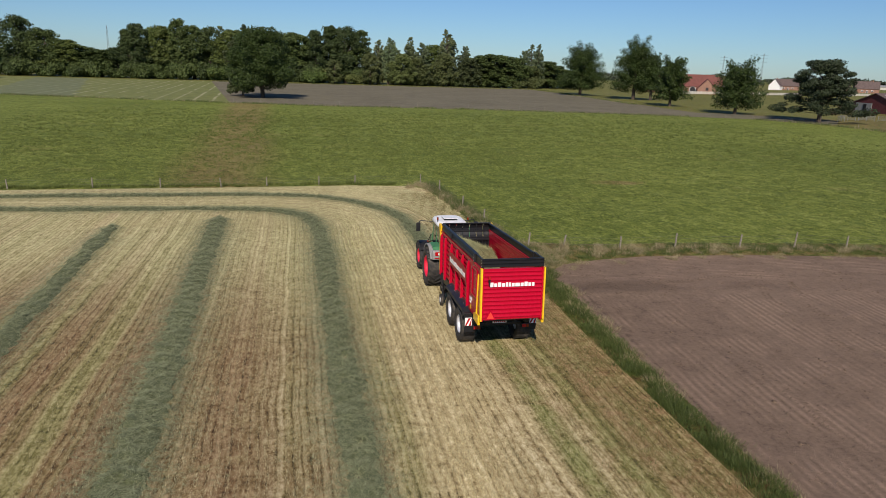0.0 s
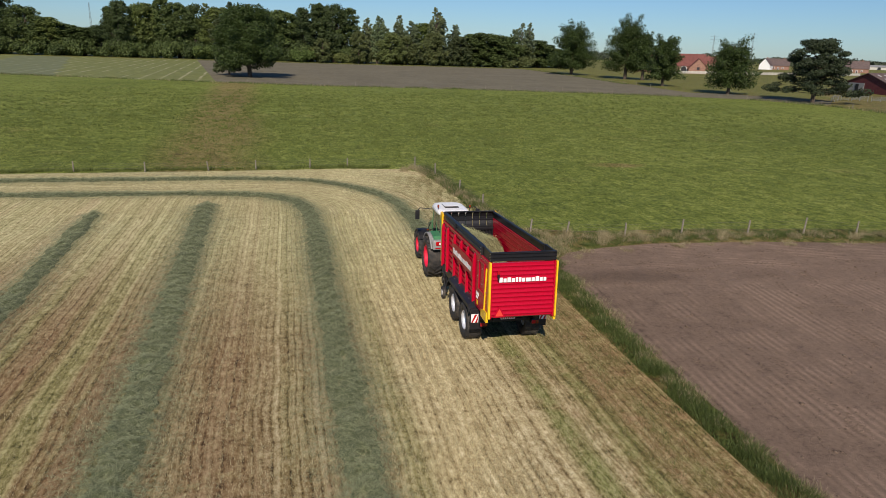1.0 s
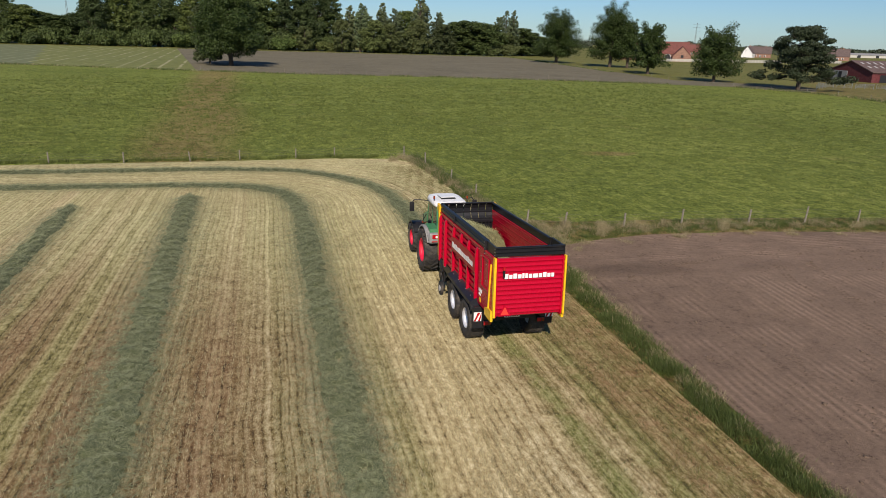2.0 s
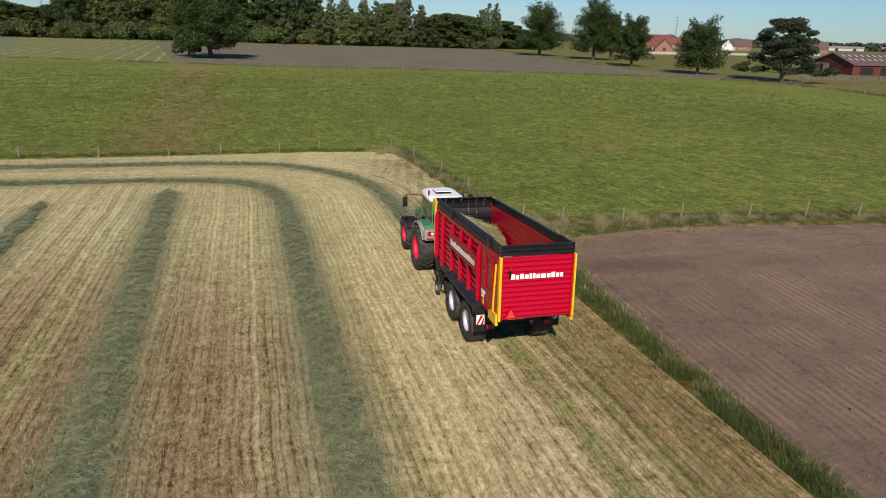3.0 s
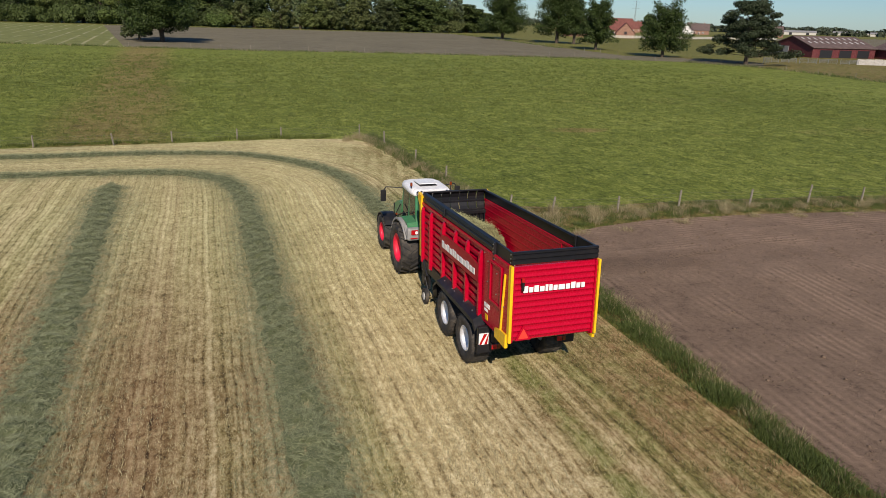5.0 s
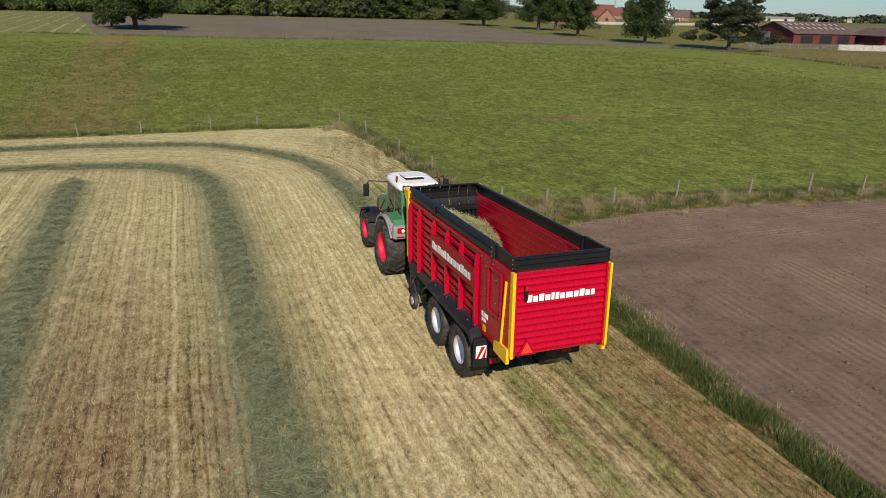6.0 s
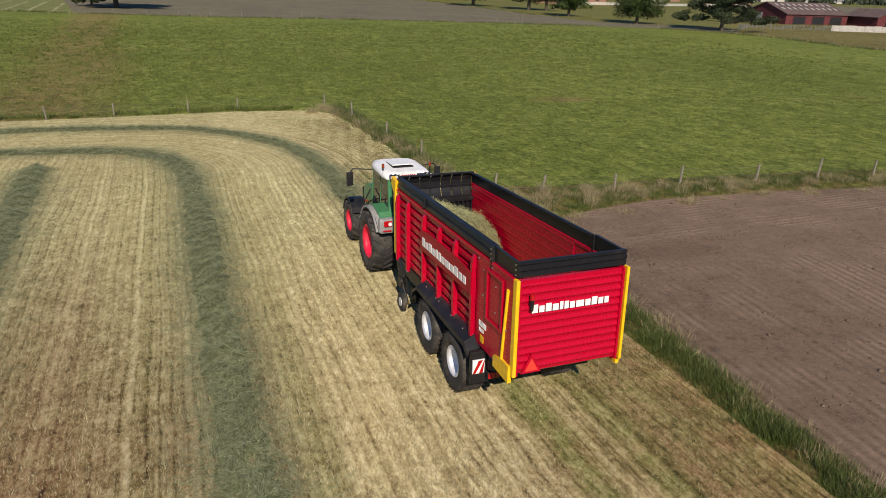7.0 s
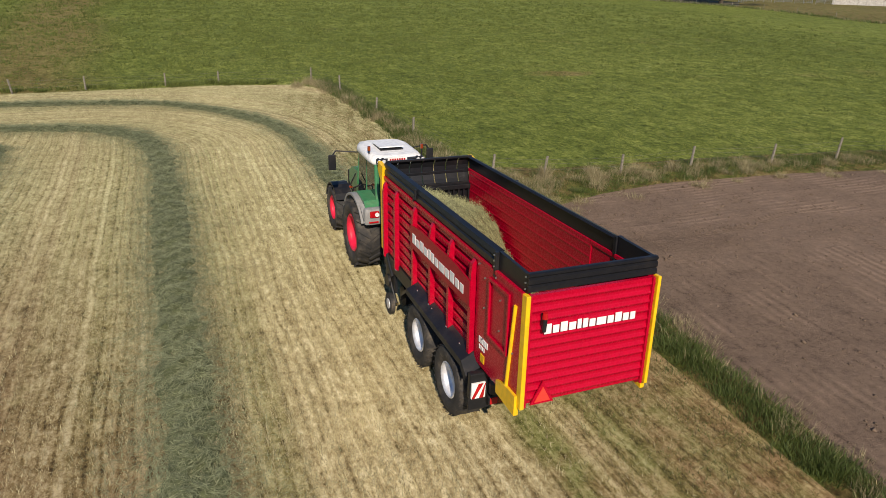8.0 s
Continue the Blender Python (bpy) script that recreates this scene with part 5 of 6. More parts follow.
# ---- wheels ----
def wheel(parent, at, radius, width, rim_radius, rim_material, lugs, outer=-1, lug_depth=0.045):
    """A wheel on the x axis: hub with tyre and rim. outer: the side that its dish faces."""
    bm = bmesh.new()
    rod(bm, (outer * width * 0.02, 0, 0), (outer * width * 0.17, 0, 0), rim_radius * 0.26, rim_radius * 0.20, 20)
    for i in range(8):
        a = 2 * math.pi * i / 8
        y, z = rim_radius * 0.34 * math.cos(a), rim_radius * 0.34 * math.sin(a)
        rod(bm, (outer * width * 0.06, y, z), (outer * width * 0.125, y, z), 0.016, sides=6)
    hub = part("wheel", bm, GREY if rim_material is RIM_RED else SILVER, parent)
    hub.location = at
    w = width / 2
    bm = bmesh.new()
    lathe(bm, [(rim_radius, -w * 0.82), (rim_radius + (radius - rim_radius) * 0.45, -w * 1.02), (radius * 0.93, -w * 0.97), (radius - lug_depth, -w * 0.80), (radius - lug_depth * 0.8, 0), (radius - lug_depth, w * 0.80), (radius * 0.93, w * 0.97), (rim_radius + (radius - rim_radius) * 0.45, w * 1.02), (rim_radius, w * 0.82), (rim_radius - 0.02, w * 0.6), (rim_radius - 0.02, -w * 0.6)], 48)
    part("tyre", bm, RUBBER, hub, "black ribbed rubber tyre")
    for side in (-1, 1):
        bm = bmesh.new()
        block(bm, (-0.5, -0.5, -0.5), (0.5, 0.5, 0.5))
        bm.transform(Matrix.Diagonal((width * 0.58, radius * 0.075, lug_depth * 1.1, 1)))
        first = None
        for i in range(lugs):
            if first is None:
                first = lug = part("lug", bm, RUBBER, hub)
            else:
                lug = new("lug", first.data)
                lug.parent = hub
            a = 2 * math.pi * (i + (0.5 if side > 0 else 0)) / lugs
            lug.matrix_basis = Matrix.Rotation(a, 4, "X") @ Matrix.Translation((side * w * 0.50, 0, radius - lug_depth * 0.55)) @ Matrix.Rotation(side * 0.62, 4, "Z")
    bm = bmesh.new()
    o = outer * w
    lathe(bm, [(rim_radius * 1.03, o * 0.84), (rim_radius * 0.97, o * 0.90), (rim_radius * 0.90, o * 0.62), (rim_radius * 0.84, o * 0.34), (rim_radius * 0.50, o * 0.16), (rim_radius * 0.20, o * 0.20), (0.01, o * 0.20), (0.01, o * 0.10), (rim_radius * 0.20, o * 0.08), (rim_radius * 0.95, -o * 0.6), (rim_radius * 1.03, -o * 0.6)], 40)
    part("rim", bm, rim_material, hub)
    return hub


# ---- the forage wagon ----
def forage_wagon():
    ob = thing("forage_wagon", pose(7.56, 44.65, 0, 0, 0, -0.8), "red corrugated forage wagon with black rim and yellow corner posts", "farm trailer")
    tilt = Matrix.Translation((0, 0, 1.75)) @ Matrix.Rotation(radians(-3.0), 4, "X") @ Matrix.Translation((0, 0, -1.75))
    low, top, half, length = 1.75, 3.70, 1.19, 7.45

    # tailgate with pressed ribs
    bm = bmesh.new()
    outline = [(0.05, low)]
    ribs, z = 12, low
    step = (top - low - 0.10) / ribs
    for i in range(ribs):
        z = low + 0.05 + i * step
        outline += [(-0.012 - 0.032 * (0.5 + 0.5 * math.cos(2 * math.pi * (k / 8 - 0.62))) ** 2, z + step * k / 8) for k in range(8)]
    outline += [(-0.02, top), (0.05, top)]
    plate(bm, outline, "x", -half + 0.06, half - 0.03)
    for s in (-1, 1):
        a, b = sorted((s * (half - 0.10), s * (half - 0.055)))
        block(bm, (a, -0.064, low), (b, 0.05, top), 0.006)
    gate = part("tailgate", bm, RED, ob, "bright red tailgate with pressed horizontal ribs", tilt)
    bm = bmesh.new()
    heights = (0.21, 0.165, 0.205, 0.165, 0.205, 0.195, 0.165, 0.165, 0.165, 0.205, 0.165, 0.165)
    widths = (0.094, 0.078, 0.092, 0.094, 0.042, 0.060, 0.078, 0.142, 0.084, 0.092, 0.078, 0.066)
    starts = [-0.86 + sum(w + 0.058 for w in widths[:i]) for i in range(12)]
    for x, w, h in zip(starts, widths, heights):
        block(bm, (x, -0.074, 3.035), (x + w + 0.030, -0.058, 3.035 + h * 0.80), 0.004)
    part("logo", bm, WHITE, gate, "row of plain white bars", tilt)
    bm = bmesh.new()
    plate(bm, [(-1.03, 1.80), (-0.60, 1.80), (-0.815, 2.20)], "y", -0.085, -0.060)
    part("reflector_frame", bm, RED, gate, "red triangular frame", tilt)
    bm = bmesh.new()
    plate(bm, [(-0.955, 1.845), (-0.675, 1.845), (-0.815, 2.105)], "y", -0.100, -0.084)
    part("reflector", bm, ORANGE, gate, "orange slow-vehicle triangle", tilt)
    bm = bmesh.new()
    block(bm, (-0.93, -0.12, 3.22), (-0.87, -0.05, 3.40), 0.01)
    rod(bm, (-0.90, -0.13, 3.12), (-0.90, -0.13, 3.34), 0.030, 0.040, 12)
    part("lamp_bracket", bm, BLACK, gate, "black beacon bracket", tilt)
    bm = bmesh.new()
    rod(bm, (-0.90, -0.13, 3.34), (-0.90, -0.13, 3.44), 0.048, 0.040, 14)
    part("beacon", bm, LENS_RED, gate, "dark red beacon glass", tilt)

    # yellow corner posts
    for s, w in ((-1, 0.075), (1, 0.06)):
        bm = bmesh.new()
        near = half - (0.05 if s < 0 else 0.028)
        a, b = sorted((s * near, s * (near + w)))
        block(bm, (a, -0.095, low + 0.0), (b, 0.05, top + 0.03), 0.012)
        part("corner_post", bm, YELLOW, ob, "yellow corner post", tilt)
        bm = bmesh.new()
        x = s * (half + 0.03)
        rod(bm, (x, 0.40, low + 0.1), (x, 0.22, top - 0.25), 0.035, sides=10)
        part("tailgate_ram", bm, YELLOW, ob, "yellow hydraulic ram", tilt)
        bm = bmesh.new()
        plate(bm, [(0.02, low - 0.16), (0.70, low - 0.12), (0.70, low + 0.12), (0.40, low + 0.20), (0.02, low + 0.20)], "x", x - 0.04, x + 0.04)
        part("ram_bracket", bm, YELLOW, ob, "yellow bracket", tilt)
    for s in (-1, 1):
        bm = bmesh.new()
        x = s * (half + 0.02)
        plate(bm, [(7.36, low + 0.08), (7.50, low + 0.08), (7.52, top - 0.10), (7.74, top + 0.10), (7.70, top + 0.32), (7.32, top + 0.26), (7.37, top)], "x", x - 0.05, x + 0.05)
        part("front_post", bm, YELLOW, ob, "yellow front corner post", tilt)

    # side walls with pressed ribs, vertical stanchions, smooth rear panel
    for s in (-1, 1):
        bm = bmesh.new()
        outline, rows = [], 9
        step = (top - low) / rows
        for i in range(rows):
            z = low + i * step
            outline += [(half - 0.085, z), (half - 0.085, z + step * 0.14), (half - 0.005, z + step * 0.30), (half - 0.005, z + step * 0.84)]
        outline += [(half - 0.085, top)]
        for i in reversed(range(rows)):
            z = low + i * step
            outline += [(half - 0.118, z + step * 0.78), (half - 0.125, z + step * 0.66), (half - 0.125, z + step * 0.56), (half - 0.118, z + step * 0.44)]
        plate(bm, [(s * x, z) for x, z in outline], "y", 1.72, length - 0.06)
        wall = part("side_wall", bm, RED, ob, "red pressed-rib side wall", tilt)
        bm = bmesh.new()
        a, b = sorted((s * (half - 0.10), s * (half + 0.02)))
        block(bm, (a, 0.05, low - 0.05), (b, 1.72, top), 0.012)
        part("rear_side_panel", bm, RED, ob, "smooth red rear side panel", tilt)
        a, b = sorted((s * (half + 0.02), s * (half + 0.06)))
        for low_c, high_c in (((0.42, 2.45), (0.48, 3.55)), ((1.12, 2.45), (1.18, 3.55)), ((0.48, 2.45), (1.12, 2.51)), ((0.48, 3.49), (1.12, 3.55))):
            bm = bmesh.new()
            block(bm, (a, low_c[0], low_c[1]), (b, high_c[0], high_c[1]), 0.008)
            part("panel_frame", bm, RED, ob, "red hatch frame", tilt)
        for y, hgt in ((1.84, 2.1), (2.87, 1.95), (3.90, 1.95), (5.00, 1.95), (6.30, 1.95), (7.22, 1.9)):
            bm = bmesh.new()
            a, b = half - 0.01, half + 0.10
            plate(bm, [(s * a, low - 0.12), (s * b, low - 0.05), (s * b, top - 0.34), (s * (b - 0.025), top - 0.16), (s * a, top - 0.04)], "y", y - 0.05, y + 0.05)
            part("stanchion", bm, RED, ob, "red vertical stanchion", tilt)
        bm = bmesh.new()
        a, b = sorted((s * (half - 0.12), s * (half + 0.03)))
        block(bm, (a, 0.05, top - 0.05), (b, length, top + 0.03), 0.012)
        part("top_rail", bm, RED, ob, "red top rail", tilt)
        # name board with plain bars
        bm = bmesh.new()
        a, b = half + 0.085, half + 0.115
        plate(bm, [(1.80, 2.72), (5.06, 2.72), (5.06, 3.22), (4.4, 3.30), (2.5, 3.30), (1.80, 3.22)], "x", min(s * a, s * b), max(s * a, s * b))
        board = part("name_board", bm, DARK_RED, ob, "dark red name board", tilt)
        bm = bmesh.new()
        a, b = sorted((s * (half + 0.113), s * (half + 0.124)))
        for x, w, h in zip(starts, widths, heights):
            y = 4.90 - (x + 0.86) * 1.70
            y = y if s < 0 else 6.80 - y
            e = y - (w + 0.026) * 1.70 if s < 0 else y + (w + 0.026) * 1.70
            block(bm, (a, min(y, e), 2.86), (b, max(y, e), 2.86 + h * 1.05), 0.004)
        part("logo", bm, WHITE, board, "row of plain white bars", tilt)
        bm = bmesh.new()
        a, b = sorted((s * (half + 0.018), s * (half + 0.030)))
        for i in range(6):
            block(bm, (a, 1.50 - i * 0.062 - 0.022, 2.17), (b, 1.50 - i * 0.062 + 0.022, 2.29), 0.003)
        for i in range(4):
            block(bm, (a, 1.49 - i * 0.062 - 0.016, 2.05), (b, 1.49 - i * 0.062 + 0.016, 2.13), 0.003)
        part("lettering_bars", bm, WHITE, ob, "small white bars", tilt)
        bm = bmesh.new()
        block(bm, (a, 1.28, 1.82), (b, 1.44, 1.98), 0.003)
        part("warning_sticker", bm, YELLOW, ob, "small yellow sticker", tilt)
        for y, z in ((0.75, 3.30), (0.75, 2.75), (1.35, 3.45), (1.35, 2.9), (1.35, 2.3), (1.60, 3.62), (0.95, 3.62), (0.25, 3.2), (0.25, 2.6)):
            bm = bmesh.new()
            x = s * (half + 0.02)
            rod(bm, (x, y, z), (x + s * 0.025, y, z), 0.018, sides=6)
            part("bolt", bm, CHROME, ob, "bright bolt head", tilt)

    # black rim boards on top
    for s in (-1, 1):
        bm = bmesh.new()
        o = [(half - 0.02, top + 0.03), (half + 0.01, top + 0.08), (half + 0.01, top + 0.18), (half - 0.02, top + 0.20), (half - 0.02, top + 0.22), (half - 0.0, top + 0.25), (half - 0.03, top + 0.33), (half - 0.12, top + 0.36), (half - 0.16, top + 0.33), (half - 0.11, top + 0.30), (half - 0.09, top + 0.03)]
        plate(bm, [(s * x, z) for x, z in o], "y", 1.05, length)
        part("rim_board", bm, RIM_BLACK, ob, "black side rim board", tilt)
        bm = bmesh.new()
        plate(bm, [(0.02, top + 0.03), (1.0, top + 0.03), (1.0, top + 0.36), (0.02, top + 0.34)], "x", min(s * (half - 0.09), s * (half - 0.03)), max(s * (half - 0.09), s * (half - 0.03)))
        part("rear_rim_side", bm, RIM_BLACK, ob, "black rear rim plate", tilt)
        bm = bmesh.new()
        a, b = sorted((s * (half - 0.12), s * (half + 0.03)))
        block(bm, (a, 0.99, top - 0.1), (b, 1.07, top + 0.34), 0.01)
        part("rim_post", bm, BLACK, ob, "black rim post", tilt)
        for y in (1.03, 0.06):
            for z in (top + 0.09, top + 0.19, top + 0.29):
                bm = bmesh.new()
                x = s * (half + 0.03) if y > 1 else s * (half - 0.03)
                rod(bm, (x, y, z), (x + s * 0.02, y, z), 0.016, sides=6)
                part("bolt", bm, CHROME, ob, "bright bolt head", tilt)
        bm = bmesh.new()
        x = s * (half + 0.02)
        rod(bm, (x, 5.0, top + 0.10), (x, 5.0, top + 0.32), 0.03, sides=8)
        rod(bm, (x + s * 0.03, 5.0, top + 0.10), (x + s * 0.03, 5.0, top + 0.16), 0.03, sides=8)
        part("rim_latch", bm, BLACK, ob, "black latch", tilt)
    bm = bmesh.new()
    plate(bm, [(0.03, top + 0.04), (-0.03, top + 0.06), (-0.03, top + 0.14), (0.0, top + 0.16), (-0.03, top + 0.19), (-0.03, top + 0.26), (0.0, top + 0.28), (-0.03, top + 0.31), (-0.03, top + 0.345), (0.0, top + 0.36), (0.05, top + 0.36), (0.05, top + 0.04)], "x", -half + 0.03, half - 0.03)
    part("rear_rim_board", bm, RIM_BLACK, ob, "black ribbed rear rim board", tilt)

    # front bulkhead: closed foot, upright bars, and a bowed hood of slotted panels above
    bm = bmesh.new()
    y0, y1, inner = length - 0.12, length - 0.03, half - 0.11
    block(bm, (-inner, y0, low), (inner, y1, 2.60), 0.01)
    block(bm, (-inner, y1 - 0.03, 2.60), (inner, y1, 3.26))
    for i in range(16):
        x = -inner + 0.04 + (2 * inner - 0.08) * i / 15
        block(bm, (x - 0.022, y0 - 0.03, 2.58), (x + 0.022, y1 - 0.028, 3.26), 0.006)
    block(bm, (-inner, y0 - 0.05, 3.24), (inner, y1 + 0.03, 3.36), 0.015)
    part("bulkhead", bm, RIM_BLACK, ob, "black front bulkhead with upright bars", tilt)
    bow = [(y1, 3.36), (y1 + 0.10, 3.50), (y1 + 0.16, 3.66), (y1 + 0.17, 3.82), (y1 + 0.12, 3.95), (y1 + 0.02, 4.05)]
    curve = bow + [(y - 0.022, z - 0.008) for y, z in bow[::-1]]
    panels, wide = 7, 2 * (half - 0.06) / 7
    for i in range(panels):
        bm = bmesh.new()
        a = -half + 0.06 + i * wide
        plate(bm, curve, "x", a + 0.014, a + wide - 0.014)
        part("hood_panel", bm, RIM_BLACK, ob, "black bowed hood panel", tilt)
    for k, h in ((0, 0.10), (2, 0.07), (5, 0.05)):
        bm = bmesh.new()
        y, z = bow[k]
        block(bm, (-half + 0.05, y - 0.05, z - h / 2), (half - 0.05, y + 0.015, z + h / 2), 0.01)
        part("hood_rail", bm, RIM_BLACK, ob, "black hood rail", tilt)
    bm = bmesh.new()
    block(bm, (-half + 0.1, 0.06, low + 0.02), (half - 0.1, length - 0.1, low + 0.08))
    part("floor", bm, BLACK, ob, "dark wagon floor", tilt)
    bm = bmesh.new()
    for s in (-1, 1):
        block(bm, (s * 0.55 - 0.08, 1.2, 1.22), (s * 0.55 + 0.08, 8.1, 1.62), 0.01)
        block(bm, (s * 0.95 - 0.03, 5.15, 1.40), (s * 0.95 + 0.03, 7.4, 1.66), 0.01)
    for y in (1.3, 2.2, 3.5, 5.2, 7.0):
        block(bm, (-1.0, y - 0.06, 1.30), (1.0, y + 0.06, 1.60), 0.01)
    part("chassis", bm, BLACK, ob, "black steel chassis", tilt)
    for s in (-1, 1):
        bm = bmesh.new()
        a, b = sorted((s * (half - 0.03), s * (half + 0.015)))
        block(bm, (a, 4.9, 1.42), (b, 7.45, 1.76), 0.012)
        part("skirt", bm, BLACK, ob, "black lower skirt", tilt)
        bm = bmesh.new()
        block(bm, (a - 0.03, 6.38, 1.60), (b + 0.03, 6.5, 1.70), 0.01)
        part("marker_lamp", bm, LENS_CLEAR, ob, "small white marker lamp", tilt)
    bm = bmesh.new()
    rod(bm, (-0.5, 7.9, 1.25), (0, 9.6, 0.62), 0.11, 0.09, 10)
    rod(bm, (0.5, 7.9, 1.25), (0, 9.6, 0.62), 0.11, 0.09, 10)
    block(bm, (-0.15, 9.4, 0.5), (0.15, 9.9, 0.66), 0.02)
    part("drawbar", bm, BLACK, ob, "black drawbar")

    # axles, wheels, mudguards
    for y in (2.47, 4.25):
        bm = bmesh.new()
        rod(bm, (-1.0, y, 0.70), (1.0, y, 0.70), 0.09, sides=12)
        block(bm, (-0.62, y - 0.5, 0.78), (-0.48, y + 0.5, 0.90), 0.02)
        block(bm, (0.48, y - 0.5, 0.78), (0.62, y + 0.5, 0.90), 0.02)
        block(bm, (-0.60, y - 0.12, 0.86), (-0.50, y + 0.12, 1.30), 0.02)
        block(bm, (0.50, y - 0.12, 0.86), (0.60, y + 0.12, 1.30), 0.02)
        part("axle", bm, BLACK, ob)
        for s in (-1, 1):
            wheel(ob, (s * 1.14, y, 0.70), 0.70, 0.58, 0.36, SILVER, 30, s, 0.006)
    for s in (-1, 1):
        bm = bmesh.new()
        line = [(5.35, 1.02), (5.20, 1.30), (4.9, 1.52), (1.75, 1.60), (1.50, 1.42)]
        for (ya, za), (yb, zb) in zip(line, line[1:]):
            quad = [bm.verts.new(p) for p in ((s * 1.14, ya, za + 0.16), (s * 1.45, ya, za), (s * 1.45, yb, zb), (s * 1.14, yb, zb + 0.16))]
            under = [bm.verts.new(v.co - Vector((0, 0, 0.04))) for v in quad]
            bm.faces.new(quad)
            bm.faces.new(under[::-1])
            for i in range(4):
                bm.faces.new((quad[i], quad[(i + 1) % 4], under[(i + 1) % 4], under[i]))
        for (ya, za), (yb, zb) in zip(line, line[1:]):
            quad = [bm.verts.new(p) for p in ((s * 1.45, ya, za), (s * 1.47, ya, za - 0.10), (s * 1.47, yb, zb - 0.10), (s * 1.45, yb, zb))]
            bm.faces.new(quad)
        part("mudguard", bm, BLACK, ob, "black mudguard over two wheels")
        for y, z in ((4.6, 1.62), (3.9, 1.64), (3.7, 1.64), (2.9, 1.66), (2.2, 1.68)):
            bm = bmesh.new()
            rod(bm, (s * 1.29, y, z - 0.06), (s * 1.30, y, z), 0.016, sides=6)
            part("bolt", bm, CHROME, ob, "bright bolt head")
        bm = bmesh.new()
        a, b = sorted((s * 1.45, s * 1.02))
        block(bm, (a, 1.30, 1.05), (b, 1.42, 1.58), 0.03)
        block(bm, (a, 1.32, 0.80), (b, 1.36, 1.05), 0.01)
        part("mud_flap", bm, BLACK, ob, "black plastic mud flap")
        bm = bmesh.new()
        a, b = sorted((s * 1.43, s * 1.16))
        block(bm, (a, 1.255, 1.08), (b, 1.298, 1.40), 0.006)
        sign = part("marker_board", bm, WHITE, ob, "white board with red diagonal stripes")
        for k in (-0.02, 0.15):
            bm = bmesh.new()
            xa = a + k
            plate(bm, [(max(a + 0.005, xa), 1.09), (min(b - 0.005, xa + 0.08), 1.09), (min(b - 0.005, xa + 0.24), 1.39), (min(b - 0.012, xa + 0.15), 1.39)], "y", 1.245, 1.256)
            part("stripe", bm, LENS_RED, sign, "red diagonal stripe")
        bm = bmesh.new()
        a, b = sorted((s * 1.12, s * 0.82))
        block(bm, (a, 1.17, 0.94), (b, 1.30, 1.12), 0.02)
        cluster = part("rear_lamp", bm, BLACK, ob, "black rear lamp housing")
        bm = bmesh.new()
        block(bm, (a + 0.02, 1.155, 0.96), (a + 0.17, 1.175, 1.10), 0.01)
        part("red_lens", bm, LENS_RED, cluster, "red lamp lens")
        bm = bmesh.new()
        block(bm, (a + 0.19, 1.155, 0.96), (b - 0.02, 1.175, 1.10), 0.01)
        part("amber_lens", bm, LENS_AMBER, cluster, "amber lamp lens")
        bm = bmesh.new()
        rod(bm, (s * 1.00, 1.24, 1.16), (s * 1.00, 1.22, 1.40), 0.10, 0.12, 12)
        rod(bm, (s * 1.00, 1.22, 1.40), (s * 0.99, 1.20, 1.50), 0.12, 0.07, 12)
        part("hose_bundle", bm, BLACK, ob, "dark hose bundle")
    bm = bmesh.new()
    block(bm, (-1.30, 1.46, 0.98), (1.30, 1.56, 1.10), 0.02)
    part("rear_bumper", bm, BLACK, ob, "black under-run bar")
    bm = bmesh.new()
    block(bm, (-0.28, 1.42, 1.08), (0.28, 1.46, 1.20), 0.004)
    plate_ob = part("number_plate", bm, WHITE, ob, "white plate with plain red bars")
    bm = bmesh.new()
    for i in range(6):
        block(bm, (-0.24 + i * 0.082, 1.412, 1.105), (-0.19 + i * 0.082, 1.421, 1.175))
    part("plate_bars", bm, LENS_RED, plate_ob)

    # pick-up reel under the front with its gauge wheels
    for s in (-1, 1):
        bm = bmesh.new()
        rod(bm, (s * 1.10, 6.1, 0.30), (s * 1.20, 6.1, 0.30), 0.27, sides=20)
        gauge = part("gauge_wheel", bm, RUBBER, ob, "small black gauge wheel", Matrix.Translation((s * 0.16, 0.45, 0)))
        bm = bmesh.new()
        rod(bm, (s * 1.10, 6.1, 0.30), (s * 1.215, 6.1, 0.30), 0.13, sides=16)
        part("rim", bm, SILVER, gauge, "", Matrix.Translation((s * 0.16, 0.45, 0)))
        bm = bmesh.new()
        rod(bm, (s * 1.05, 6.1, 0.30), (s * 1.08, 6.5, 0.72), 0.04, sides=8)
        plate(bm, [(6.15, 0.55), (6.75, 0.45), (7.0, 0.75), (6.9, 1.15), (6.5, 1.30), (6.2, 1.0)], "x", min(s * 1.00, s * 1.06), max(s * 1.00, s * 1.06))
        rod(bm, (s * 1.08, 6.3, 0.95), (s * 1.08, 6.9, 1.45), 0.05, sides=8)
        rod(bm, (s * 1.10, 6.55, 0.75), (s * 1.16, 6.55, 0.75), 0.16, sides=14)
        rod(bm, (s * 1.03, 7.0, 0.9), (s * 1.03, 7.3, 1.5), 0.05, sides=8)
        part("pickup_arm", bm, BLACK, ob, "dark pick-up drive and arm", Matrix.Translation((s * 0.12, 0.40, 0)))
    bm = bmesh.new()
    rod(bm, (-1.0, 6.5, 0.48), (1.0, 6.5, 0.48), 0.26, sides=18)
